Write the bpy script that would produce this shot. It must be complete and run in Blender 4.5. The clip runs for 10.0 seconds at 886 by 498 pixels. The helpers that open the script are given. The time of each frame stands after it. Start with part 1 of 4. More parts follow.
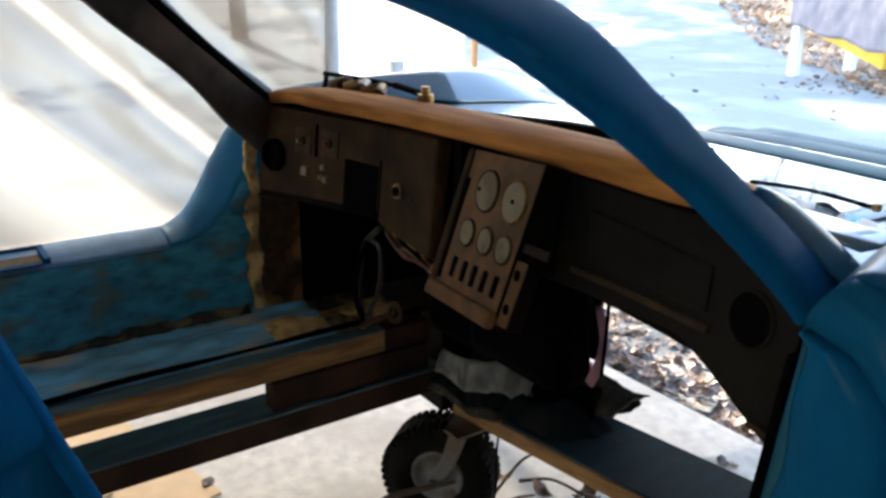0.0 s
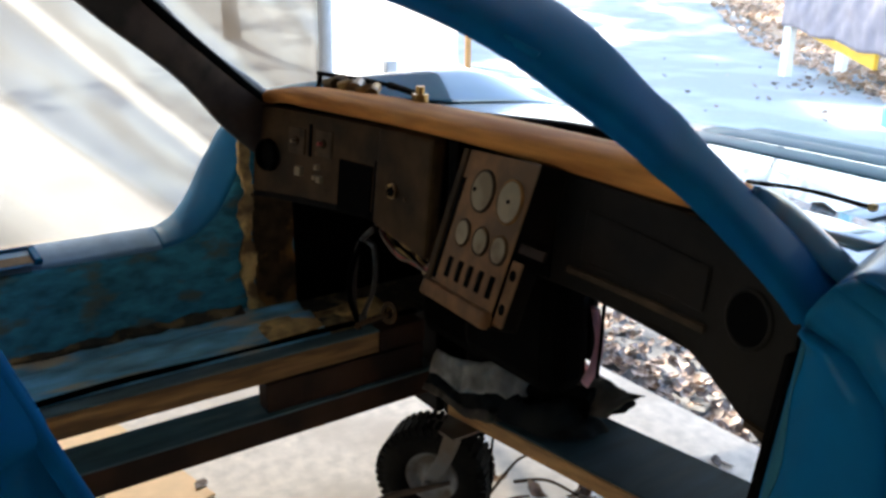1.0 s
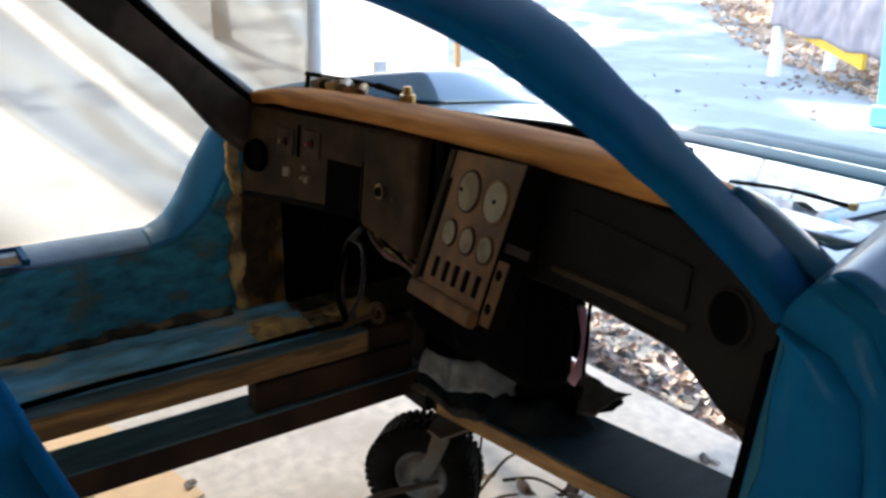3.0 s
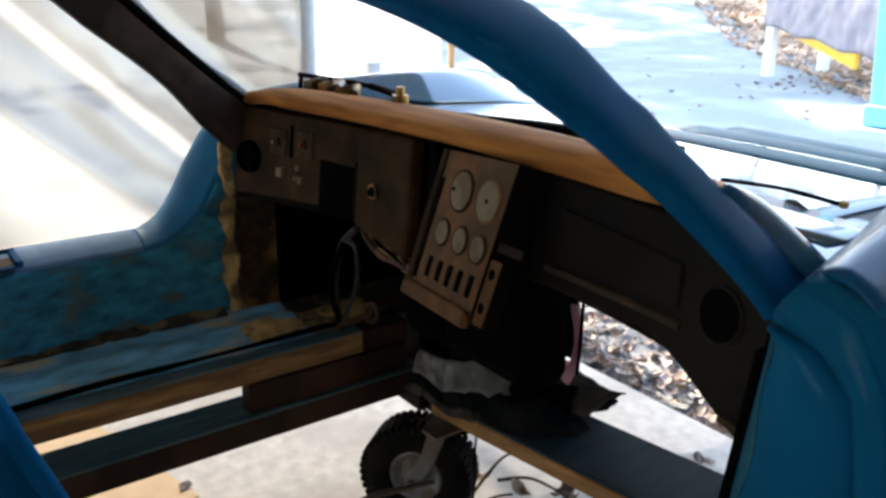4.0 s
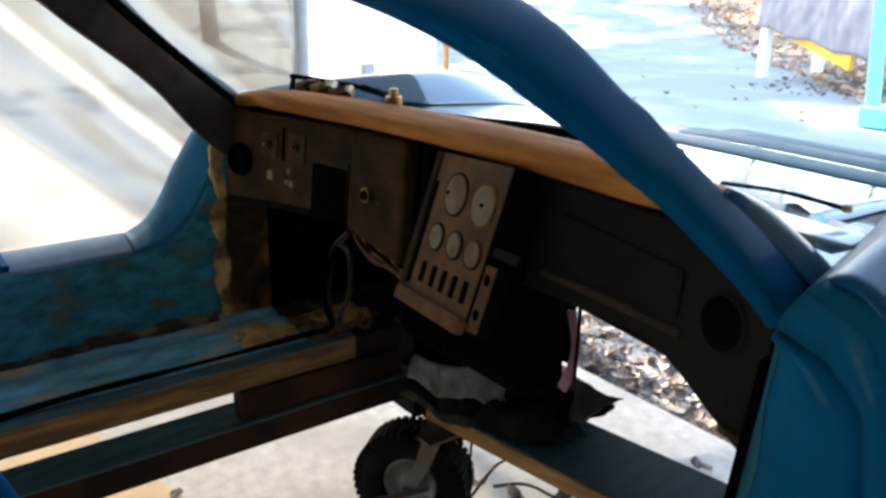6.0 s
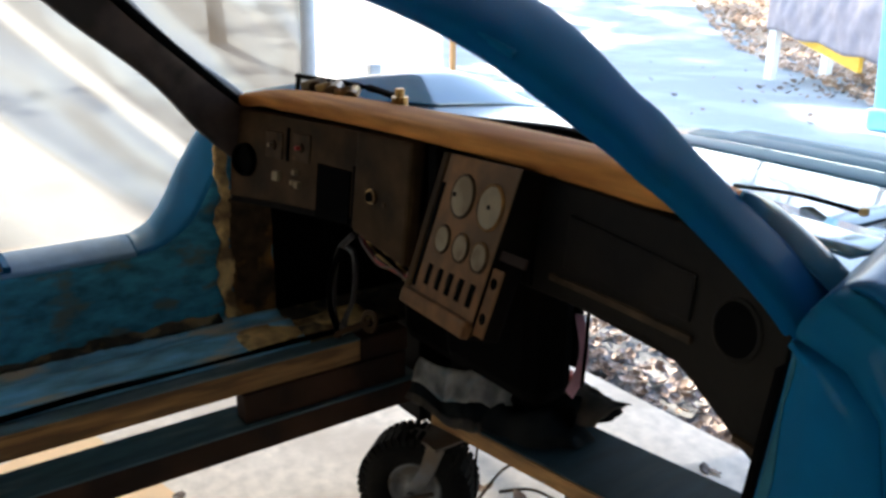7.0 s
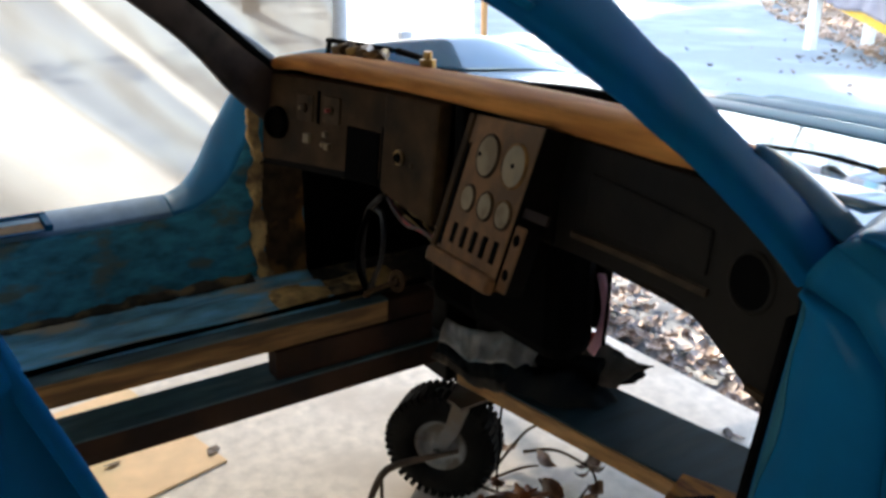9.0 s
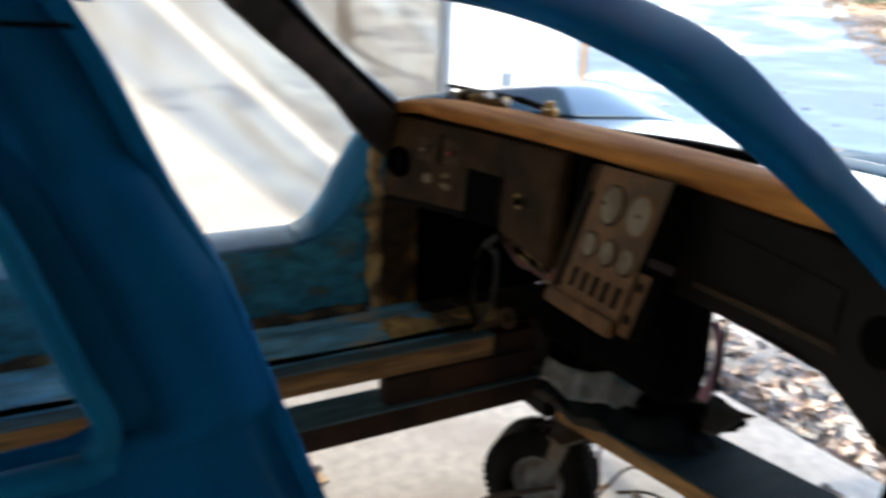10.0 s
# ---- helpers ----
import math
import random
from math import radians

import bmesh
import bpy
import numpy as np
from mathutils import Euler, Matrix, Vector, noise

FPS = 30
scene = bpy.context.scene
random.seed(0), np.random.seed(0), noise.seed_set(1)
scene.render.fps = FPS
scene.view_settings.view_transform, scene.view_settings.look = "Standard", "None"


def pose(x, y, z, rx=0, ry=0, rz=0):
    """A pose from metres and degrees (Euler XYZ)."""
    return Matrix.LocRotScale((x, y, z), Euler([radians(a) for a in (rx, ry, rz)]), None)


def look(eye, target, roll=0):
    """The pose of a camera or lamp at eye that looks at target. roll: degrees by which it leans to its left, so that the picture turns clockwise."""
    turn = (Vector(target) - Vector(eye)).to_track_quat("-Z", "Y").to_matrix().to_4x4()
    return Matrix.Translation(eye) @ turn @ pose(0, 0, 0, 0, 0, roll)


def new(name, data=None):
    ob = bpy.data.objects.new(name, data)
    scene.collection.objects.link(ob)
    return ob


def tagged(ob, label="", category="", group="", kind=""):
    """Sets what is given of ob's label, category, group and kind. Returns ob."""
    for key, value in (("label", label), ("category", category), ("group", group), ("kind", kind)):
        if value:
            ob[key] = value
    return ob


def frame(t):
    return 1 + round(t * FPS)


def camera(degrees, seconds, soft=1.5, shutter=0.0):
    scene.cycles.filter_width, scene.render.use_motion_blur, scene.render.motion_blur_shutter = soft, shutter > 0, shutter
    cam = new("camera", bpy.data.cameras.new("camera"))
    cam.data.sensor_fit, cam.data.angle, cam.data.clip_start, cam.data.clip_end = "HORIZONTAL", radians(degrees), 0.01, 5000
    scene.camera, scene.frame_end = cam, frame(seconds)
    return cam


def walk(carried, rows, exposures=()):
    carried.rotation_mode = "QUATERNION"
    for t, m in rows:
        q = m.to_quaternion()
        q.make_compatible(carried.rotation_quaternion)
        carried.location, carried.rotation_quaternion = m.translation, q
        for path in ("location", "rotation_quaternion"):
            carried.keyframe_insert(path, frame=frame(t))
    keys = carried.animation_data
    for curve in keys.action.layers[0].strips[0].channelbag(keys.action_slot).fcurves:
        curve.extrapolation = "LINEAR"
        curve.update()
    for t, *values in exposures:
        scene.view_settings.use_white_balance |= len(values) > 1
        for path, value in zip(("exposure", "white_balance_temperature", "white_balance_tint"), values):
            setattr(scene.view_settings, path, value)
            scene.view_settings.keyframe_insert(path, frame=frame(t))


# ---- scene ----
cam = camera(57, 10.0, soft=3.0, shutter=0.8)
PATH = [
    (0, (0.974, -0.705, 1.191), (-0.592, 0.372, 0.57), 0.4),
    (0.5, (0.971, -0.705, 1.19), (-0.591, 0.38, 0.569), 0.5),
    (1, (0.968, -0.705, 1.189), (-0.589, 0.387, 0.569), 0.5),
    (1.5, (0.967, -0.703, 1.19), (-0.586, 0.394, 0.569), 0.6),
    (2, (0.97, -0.703, 1.19), (-0.58, 0.399, 0.57), 0.6),
    (2.5, (0.974, -0.703, 1.192), (-0.573, 0.402, 0.571), 0.6),
    (4, (0.981, -0.701, 1.19), (-0.558, 0.417, 0.572), 0.4),
    (4.5, (0.979, -0.699, 1.189), (-0.556, 0.425, 0.571), 0.4),
    (5, (0.98, -0.698, 1.188), (-0.552, 0.43, 0.571), 0.4),
    (5.5, (0.973, -0.692, 1.188), (-0.558, 0.437, 0.572), 0.4),
    (7, (0.945, -0.673, 1.182), (-0.598, 0.444, 0.571), 0.5),
    (7.5, (0.944, -0.668, 1.177), (-0.603, 0.419, 0.527), 0.3),
    (8, (0.957, -0.665, 1.165), (-0.588, 0.383, 0.448), 0.0),
    (8.5, (0.968, -0.669, 1.166), (-0.587, 0.364, 0.449), -0.0),
    (9, (0.978, -0.685, 1.172), (-0.59, 0.357, 0.496), 0.3),
    (9.5, (0.988, -0.715, 1.188), (-0.602, 0.314, 0.546), 1.1),
    (9.7, (0.992, -0.752, 1.2), (-0.619, 0.255, 0.575), 1.2),
    (9.9, (0.991, -0.778, 1.198), (-0.664, 0.172, 0.599), 1.0),
    (10, (0.994, -0.782, 1.206), (-0.69, 0.113, 0.602), 1.2),
]
walk(cam, [(t, look(eye, target, roll)) for t, eye, target, roll in PATH])

# ---- world, sun, exposure ----
world = bpy.data.worlds.new("world")
scene.world = world
world.use_nodes = True
wn = world.node_tree.nodes
sky = wn.new("ShaderNodeTexSky")
sky.sky_type = "NISHITA"
sky.sun_disc = False
sky.sun_elevation = radians(37)
sky.sun_rotation = radians(-77)
world.node_tree.links.new(sky.outputs[0], wn["Background"].inputs[0])
wn["Background"].inputs[1].default_value = 0.15
sun = new("sun", bpy.data.lights.new("sun", "SUN"))
sun.data.energy = 5.0
sun.data.angle = radians(1.2)
sun.data.color = (1.0, 0.95, 0.86)
sun.matrix_world = look((-7.75, 1.77, 6.0), (0, 0, 0))
scene.view_settings.exposure = 3.0
scene.view_settings.use_white_balance = True
scene.view_settings.white_balance_temperature = 6950


# ---- materials ----
def mat(name, base, rough=0.6, metal=0.0, vary=0.25, scale=12.0, bump=0.15, second=None, blot=2.5, coat=0.0, spec=0.5, amount=0.5, stretch=(1, 1, 1), perpiece=0.0):
    m = bpy.data.materials.new(name)
    m.use_nodes = True
    n, l = m.node_tree.nodes, m.node_tree.links
    b = n["Principled BSDF"]
    b.inputs["Roughness"].default_value = rough
    b.inputs["Metallic"].default_value = metal
    b.inputs["Coat Weight"].default_value = coat
    b.inputs["Coat Roughness"].default_value = 0.06
    b.inputs["Specular IOR Level"].default_value = spec
    tc = n.new("ShaderNodeTexCoord")
    mp = n.new("ShaderNodeMapping")
    mp.inputs["Scale"].default_value = stretch
    l.new(tc.outputs["Object"], mp.inputs[0])
    fine = n.new("ShaderNodeTexNoise")
    fine.inputs["Scale"].default_value = scale
    fine.inputs["Detail"].default_value = 8
    l.new(mp.outputs[0], fine.inputs[0])
    big = n.new("ShaderNodeTexNoise")
    big.inputs["Scale"].default_value = blot
    big.inputs["Detail"].default_value = 5
    l.new(mp.outputs[0], big.inputs[0])
    ramp = n.new("ShaderNodeValToRGB")
    ramp.color_ramp.elements[0].position = 0.30
    ramp.color_ramp.elements[1].position = 0.72
    ramp.color_ramp.elements[0].color = (*[c * (1 - vary) for c in base], 1)
    ramp.color_ramp.elements[1].color = (*[min(1, c * (1 + vary)) for c in base], 1)
    l.new(fine.outputs[0], ramp.inputs[0])
    out = ramp.outputs[0]
    if second:
        mask = n.new("ShaderNodeValToRGB")
        mask.color_ramp.elements[0].position = 0.62 - 0.3 * amount
        mask.color_ramp.elements[1].position = 0.74 - 0.3 * amount
        l.new(big.outputs[0], mask.inputs[0])
        mix = n.new("ShaderNodeMix")
        mix.data_type = "RGBA"
        l.new(mask.outputs[0], mix.inputs[0])
        l.new(out, mix.inputs[6])
        mix.inputs[7].default_value = (*second, 1)
        out = mix.outputs[2]
    if perpiece:
        info = n.new("ShaderNodeObjectInfo")
        geo = n.new("ShaderNodeNewGeometry")
        add = n.new("ShaderNodeMath")
        l.new(info.outputs["Random"], add.inputs[0])
        l.new(geo.outputs["Random Per Island"], add.inputs[1])
        hsv = n.new("ShaderNodeHueSaturation")
        mr = n.new("ShaderNodeMapRange")
        mr.inputs[2].default_value = 2
        mr.inputs[3].default_value = 1 - perpiece
        mr.inputs[4].default_value = 1 + perpiece
        l.new(add.outputs[0], mr.inputs[0])
        l.new(mr.outputs[0], hsv.inputs["Value"])
        l.new(out, hsv.inputs["Color"])
        out = hsv.outputs[0]
    l.new(out, b.inputs["Base Color"])
    rr = n.new("ShaderNodeMapRange")
    rr.inputs[3].default_value = max(0.03, rough - 0.12)
    rr.inputs[4].default_value = min(1, rough + 0.12)
    l.new(big.outputs[0], rr.inputs[0])
    l.new(rr.outputs[0], b.inputs["Roughness"])
    if bump:
        bp = n.new("ShaderNodeBump")
        bp.inputs["Strength"].default_value = bump
        bp.inputs["Distance"].default_value = 0.004
        l.new(fine.outputs[0], bp.inputs["Height"])
        l.new(bp.outputs[0], b.inputs["Normal"])
    return m


M_PAINT = mat("blue_paint", (0.0, 0.056, 0.155), 0.5, 0.0, 0.16, 9, 0.015, (0.0, 0.068, 0.155), 5, coat=0.02, spec=0.01)
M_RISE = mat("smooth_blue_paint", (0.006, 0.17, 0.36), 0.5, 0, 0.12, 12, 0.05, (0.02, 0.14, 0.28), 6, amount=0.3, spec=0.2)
M_TEAL = mat("worn_teal_paint", (0.0, 0.076, 0.165), 0.55, 0.0, 0.22, 7, 0.03, (0.006, 0.092, 0.165), 4, amount=0.3, coat=0.05, spec=0.02)
M_GLOSS = mat("polished_blue_paint", (0.002, 0.085, 0.18), 0.4, 0.0, 0.2, 12, 0.01, (0.02, 0.11, 0.17), 4, coat=1.0, spec=0.3)
M_WORNEDGE = mat("chalky_paint", (0.022, 0.105, 0.14), 0.8, 0, 0.4, 16, 0.3, (0.005, 0.075, 0.135), 12, amount=0.5, stretch=(2, 1, 0.5), spec=0.05)
M_RIB = mat("dull_rib_paint", (0.015, 0.10, 0.15), 0.55, 0, 0.2, 12, 0.03, (0.02, 0.13, 0.17), 5, coat=0.1, spec=0.1)
M_WING = mat("wing_paint", (0.001, 0.062, 0.150), 0.45, 0.0, 0.14, 9, 0.012, (0.0, 0.072, 0.155), 5, coat=0.25, spec=0.1)
M_SILVER = mat("glossy_pillar_foot_paint", (0.012, 0.085, 0.17), 0.3, 0.0, 0.15, 14, 0.02, (0.03, 0.11, 0.18), 6, coat=0.8, spec=0.5)
M_GLOSS.node_tree.nodes["Principled BSDF"].inputs["Coat IOR"].default_value = 2.2
M_INNER = mat("worn_inner_paint", (0.028, 0.215, 0.325), 0.6, 0, 0.5, 30, 0.5, (0.095, 0.14, 0.13), 16, amount=0.28, stretch=(1, 0.7, 1.5), spec=0.2)
# ledge paint lightened well past the wall's to stand in for missing light
M_LEDGE = mat("worn_lit_ledge_paint", (0.13, 0.40, 0.58), 0.45, 0, 0.5, 14, 0.35, (0.50, 0.44, 0.32), 6, amount=0.27, stretch=(3, 0.8, 3))
# sill blue is lightened for the light that falls on it from the sheeting
M_SILL = mat("lit_sill_paint", (0.15, 0.27, 0.42), 0.65, 0, 0.14, 30, 0.08, (0.09, 0.23, 0.38), 4, amount=0.3, spec=0.15)
M_GLUE = mat("old_glue", (0.56, 0.38, 0.16), 0.85, 0, 0.45, 25, 0.6, (0.16, 0.10, 0.05), 14, amount=0.42, spec=0.2)
M_GRIME = mat("black_brown_grime", (0.045, 0.035, 0.022), 0.9, 0, 0.6, 30, 0.7, (0.24, 0.17, 0.08), 14, amount=0.35)
M_BROWN = mat("bare_fibreglass", (0.048, 0.028, 0.013), 0.85, 0, 0.6, 30, 0.6, (0.26, 0.125, 0.035), 9, amount=0.28, spec=0.2)
M_BLACK = mat("black_plastic_and_shade", (0.0016, 0.0014, 0.0013), 0.9, 0, 0.4, 30, 0.2, spec=0.03)
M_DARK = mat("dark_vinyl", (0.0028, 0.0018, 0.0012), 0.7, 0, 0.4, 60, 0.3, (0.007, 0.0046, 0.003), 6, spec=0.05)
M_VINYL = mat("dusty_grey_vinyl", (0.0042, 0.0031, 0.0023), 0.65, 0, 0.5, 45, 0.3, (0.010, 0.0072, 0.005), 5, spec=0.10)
M_PILLAR = mat("bare_dark_pillar", (0.011, 0.007, 0.006), 0.4, 0, 0.6, 14, 0.3, (0.045, 0.030, 0.025), 7, coat=0.25, spec=0.3)
M_PANEL = mat("grey_brown_panel", (0.050, 0.027, 0.012), 0.75, 0, 0.4, 18, 0.2, (0.024, 0.015, 0.009), 6, spec=0.08)
M_GPANEL = mat("tan_gauge_panel", (0.155, 0.071, 0.025), 0.6, 0.0, 0.3, 34, 0.1, (0.09, 0.048, 0.022), 9, spec=0.15)
M_FACE = mat("gauge_face", (0.20, 0.15, 0.088), 0.55, 0, 0.15, 40, 0.0, (0.14, 0.095, 0.05), 20, spec=0.2)
M_CHROME = mat("worn_chrome", (0.17, 0.125, 0.08), 0.35, 0.8, 0.2, 60, 0.1)
M_BRASS = mat("tarnished_brass", (0.30, 0.185, 0.065), 0.35, 0.85, 0.3, 60, 0.1, (0.12, 0.07, 0.03), 30)
M_DRYLEAF = mat("brown_vine_leaf", (0.20, 0.085, 0.035), 0.6, 0, 0.4, 50, 0.2, (0.36, 0.22, 0.12), 25, perpiece=0.7)
M_RUSSET = mat("russet_leaf", (0.30, 0.10, 0.022), 0.6, 0, 0.4, 50, 0.2, (0.14, 0.05, 0.02), 25, perpiece=0.6)
M_FOAM = mat("tan_foam_cap", (0.45, 0.180, 0.042), 0.8, 0, 0.25, 9, 0.15, (0.30, 0.110, 0.024), 3, stretch=(1, 9, 9), spec=0.2)
M_WOOD = mat("raw_lumber", (0.27, 0.145, 0.055), 0.8, 0, 0.35, 6, 0.3, (0.14, 0.075, 0.032), 4, stretch=(12, 1.2, 12), spec=0.25)
M_WOODX = mat("raw_board_edge", (0.36, 0.19, 0.07), 0.75, 0, 0.3, 6, 0.3, (0.25, 0.13, 0.05), 4, stretch=(1.2, 12, 12))
M_RUSTWOOD = mat("stained_orange_lumber", (0.58, 0.215, 0.035), 0.75, 0, 0.35, 8, 0.3, (0.22, 0.08, 0.02), 5, stretch=(2, 8, 8), spec=0.2)
M_RAILPAINT = mat("grey_blue_rail_paint", (0.06, 0.115, 0.135), 0.65, 0, 0.3, 9, 0.25, (0.12, 0.165, 0.18), 6, stretch=(5, 1, 5), amount=0.3, spec=0.25)
M_BLUEWOOD = mat("painted_lumber", (0.015, 0.041, 0.054), 0.6, 0, 0.3, 9, 0.25, (0.032, 0.056, 0.064), 4, stretch=(5, 1, 5), amount=0.25, spec=0.25)
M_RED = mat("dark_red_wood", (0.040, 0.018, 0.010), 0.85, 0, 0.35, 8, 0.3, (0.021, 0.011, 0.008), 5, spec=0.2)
M_RUBBER = mat("tyre_rubber", (0.0035, 0.0032, 0.003), 0.85, 0, 0.4, 40, 0.3, (0.009, 0.008, 0.007), 12, spec=0.12)
M_RIM = mat("dull_rim", (0.17, 0.17, 0.175), 0.6, 0.0, 0.3, 25, 0.15, (0.09, 0.07, 0.05), 14)
M_STEEL = mat("zinc_steel", (0.16, 0.16, 0.165), 0.5, 0.4, 0.25, 40, 0.1, (0.12, 0.09, 0.065), 10)
M_CONC = mat("concrete", (0.70, 0.62, 0.53), 0.85, 0, 0.16, 25, 0.25, (0.56, 0.485, 0.405), 2.1, amount=0.38)
M_ASPH = mat("asphalt", (0.25, 0.30, 0.325), 0.85, 0, 0.22, 60, 0.4, (0.31, 0.36, 0.38), 0.9)
M_GUTTER = mat("dark_grey_grit", (0.085, 0.088, 0.092), 0.8, 0, 0.5, 40, 0.5, (0.14, 0.14, 0.145), 4)
M_SOIL = mat("leafy_soil", (0.16, 0.10, 0.06), 0.95, 0, 0.5, 5, 0.5, (0.30, 0.22, 0.15), 1.5)
M_LEAF = mat("dry_leaf", (0.19, 0.13, 0.10), 0.8, 0, 0.4, 60, 0.2, (0.36, 0.30, 0.27), 30, perpiece=0.75)
M_PALELEAF = mat("sunny_leaf_litter", (0.36, 0.22, 0.14), 0.7, 0, 0.4, 50, 0.2, (0.55, 0.42, 0.33), 25, perpiece=0.6)
M_GREEN = mat("bush_leaf", (0.05, 0.10, 0.025), 0.6, 0, 0.3, 20, 0.1, perpiece=0.4)
M_AUTUMN = mat("autumn_leaf", (0.26, 0.13, 0.035), 0.6, 0, 0.3, 20, 0.1, perpiece=0.5)
M_TWIG = mat("dry_twig", (0.055, 0.034, 0.022), 0.85, 0, 0.4, 20, 0.4, (0.09, 0.06, 0.04), 12)
M_BARK = mat("bark", (0.12, 0.08, 0.05), 0.9, 0, 0.4, 20, 0.6)
M_RAG = mat("old_rag", (0.30, 0.29, 0.265), 0.9, 0, 0.3, 30, 0.4, (0.09, 0.17, 0.22), 9, amount=0.42)
M_OLDRAG = mat("brown_rag", (0.075, 0.058, 0.042), 0.9, 0, 0.4, 25, 0.4, (0.03, 0.027, 0.024), 9, amount=0.45)
M_DARKCLOTH = mat("blue_black_cloth", (0.005, 0.008, 0.011), 0.85, 0, 0.4, 25, 0.4, (0.013, 0.014, 0.014), 9, spec=0.08)
M_REDBITS = mat("red_plastic", (0.33, 0.012, 0.012), 0.5, 0, 0.2, 20, 0.1)
M_WIRE = mat("pale_pink_wire", (0.12, 0.07, 0.055), 0.6, 0, 0.3, 30, 0.1)
M_PINK = mat("pink_plastic", (0.45, 0.22, 0.30), 0.5, 0, 0.2, 20, 0.1)
M_PLY = mat("tan_card", (0.80, 0.54, 0.31), 0.8, 0, 0.1, 15, 0.1, (0.68, 0.50, 0.27), 3, amount=0.3)
M_WALL = mat("garage_wall", (0.38, 0.36, 0.33), 0.9, 0, 0.15, 5, 0.2, (0.30, 0.28, 0.25), 0.8)
M_WHITE = mat("white_paint", (0.8, 0.8, 0.78), 0.6, 0, 0.06, 12, 0.05)
M_TARP = mat("grey_tarp", (0.27, 0.235, 0.265), 0.6, 0, 0.15, 6, 0.3)
M_YELLOW = mat("yellow_paint", (0.75, 0.42, 0.02), 0.5, 0, 0.1, 10, 0.05)
M_TURQ = mat("turquoise_paint", (0.18, 0.52, 0.64), 0.5, 0, 0.1, 10, 0.05)
M_ORANGEWOOD = mat("orange_post", (0.55, 0.30, 0.12), 0.7, 0, 0.2, 8, 0.2)
M_PIPE = mat("grey_pipe", (0.42, 0.46, 0.52), 0.5, 0, 0.08, 20, 0.05)


def sheet_material(name, lo, hi, clear):
    m = bpy.data.materials.new(name)
    m.use_nodes = True
    n, l = m.node_tree.nodes, m.node_tree.links
    for x in list(n):
        n.remove(x)
    out = n.new("ShaderNodeOutputMaterial")
    dif = n.new("ShaderNodeBsdfDiffuse")
    tr = n.new("ShaderNodeBsdfTranslucent")
    gl = n.new("ShaderNodeBsdfGlossy")
    gl.inputs["Roughness"].default_value = 0.3
    cl = n.new("ShaderNodeBsdfTransparent")
    tc = n.new("ShaderNodeTexCoord")
    mp = n.new("ShaderNodeMapping")
    mp.inputs["Rotation"].default_value = (radians(43.7), 0, 0)
    ms = n.new("ShaderNodeMapping")
    ms.inputs["Scale"].default_value = (1, 0.35, 2.4)
    l.new(tc.outputs["Object"], mp.inputs[0])
    l.new(mp.outputs[0], ms.inputs[0])
    nz = n.new("ShaderNodeTexNoise")
    nz.inputs["Scale"].default_value = 1.5
    nz.inputs["Detail"].default_value = 6
    nz.inputs["Roughness"].default_value = 0.5
    l.new(ms.outputs[0], nz.inputs[0])
    sx = n.new("ShaderNodeSeparateXYZ")
    l.new(mp.outputs[0], sx.inputs[0])
    wob = n.new("ShaderNodeMath")
    wob.operation = "MULTIPLY_ADD"
    wob.inputs[1].default_value = 0.10
    l.new(nz.outputs[0], wob.inputs[0])
    l.new(sx.outputs[2], wob.inputs[2])
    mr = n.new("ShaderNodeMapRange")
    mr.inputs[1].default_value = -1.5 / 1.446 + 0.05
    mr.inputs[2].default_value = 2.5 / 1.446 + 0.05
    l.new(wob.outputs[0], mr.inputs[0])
    # bright bands painted into the colour for sun coming through the slanting folds
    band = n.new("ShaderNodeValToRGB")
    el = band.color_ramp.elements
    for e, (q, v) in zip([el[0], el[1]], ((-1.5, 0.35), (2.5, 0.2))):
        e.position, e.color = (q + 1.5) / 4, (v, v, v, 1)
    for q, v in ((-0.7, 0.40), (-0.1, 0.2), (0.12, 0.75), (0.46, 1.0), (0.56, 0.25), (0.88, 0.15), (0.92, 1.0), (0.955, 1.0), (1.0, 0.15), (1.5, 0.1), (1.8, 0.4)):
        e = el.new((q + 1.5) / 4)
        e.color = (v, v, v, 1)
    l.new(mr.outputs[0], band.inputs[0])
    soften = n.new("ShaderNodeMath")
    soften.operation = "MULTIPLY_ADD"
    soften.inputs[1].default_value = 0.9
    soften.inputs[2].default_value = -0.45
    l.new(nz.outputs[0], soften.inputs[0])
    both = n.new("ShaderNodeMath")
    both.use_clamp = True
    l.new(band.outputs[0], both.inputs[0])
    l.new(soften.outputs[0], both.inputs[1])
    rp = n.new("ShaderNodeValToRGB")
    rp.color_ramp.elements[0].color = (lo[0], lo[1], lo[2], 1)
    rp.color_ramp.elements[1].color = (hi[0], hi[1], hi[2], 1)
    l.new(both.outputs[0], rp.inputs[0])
    l.new(rp.outputs[0], dif.inputs[0])
    l.new(rp.outputs[0], tr.inputs[0])
    a = n.new("ShaderNodeMixShader")
    a.inputs[0].default_value = 0.6
    l.new(dif.outputs[0], a.inputs[1])
    l.new(tr.outputs[0], a.inputs[2])
    b = n.new("ShaderNodeMixShader")
    b.inputs[0].default_value = 0.1
    l.new(a.outputs[0], b.inputs[1])
    l.new(gl.outputs[0], b.inputs[2])
    c = n.new("ShaderNodeMixShader")
    c.inputs[0].default_value = clear
    l.new(b.outputs[0], c.inputs[1])
    l.new(cl.outputs[0], c.inputs[2])
    l.new(c.outputs[0], out.inputs[0])
    return m


M_SHEET = sheet_material("dusty_sun_streaked_plastic", (0.021, 0.0175, 0.0145), (0.112, 0.111, 0.110), 0.062)
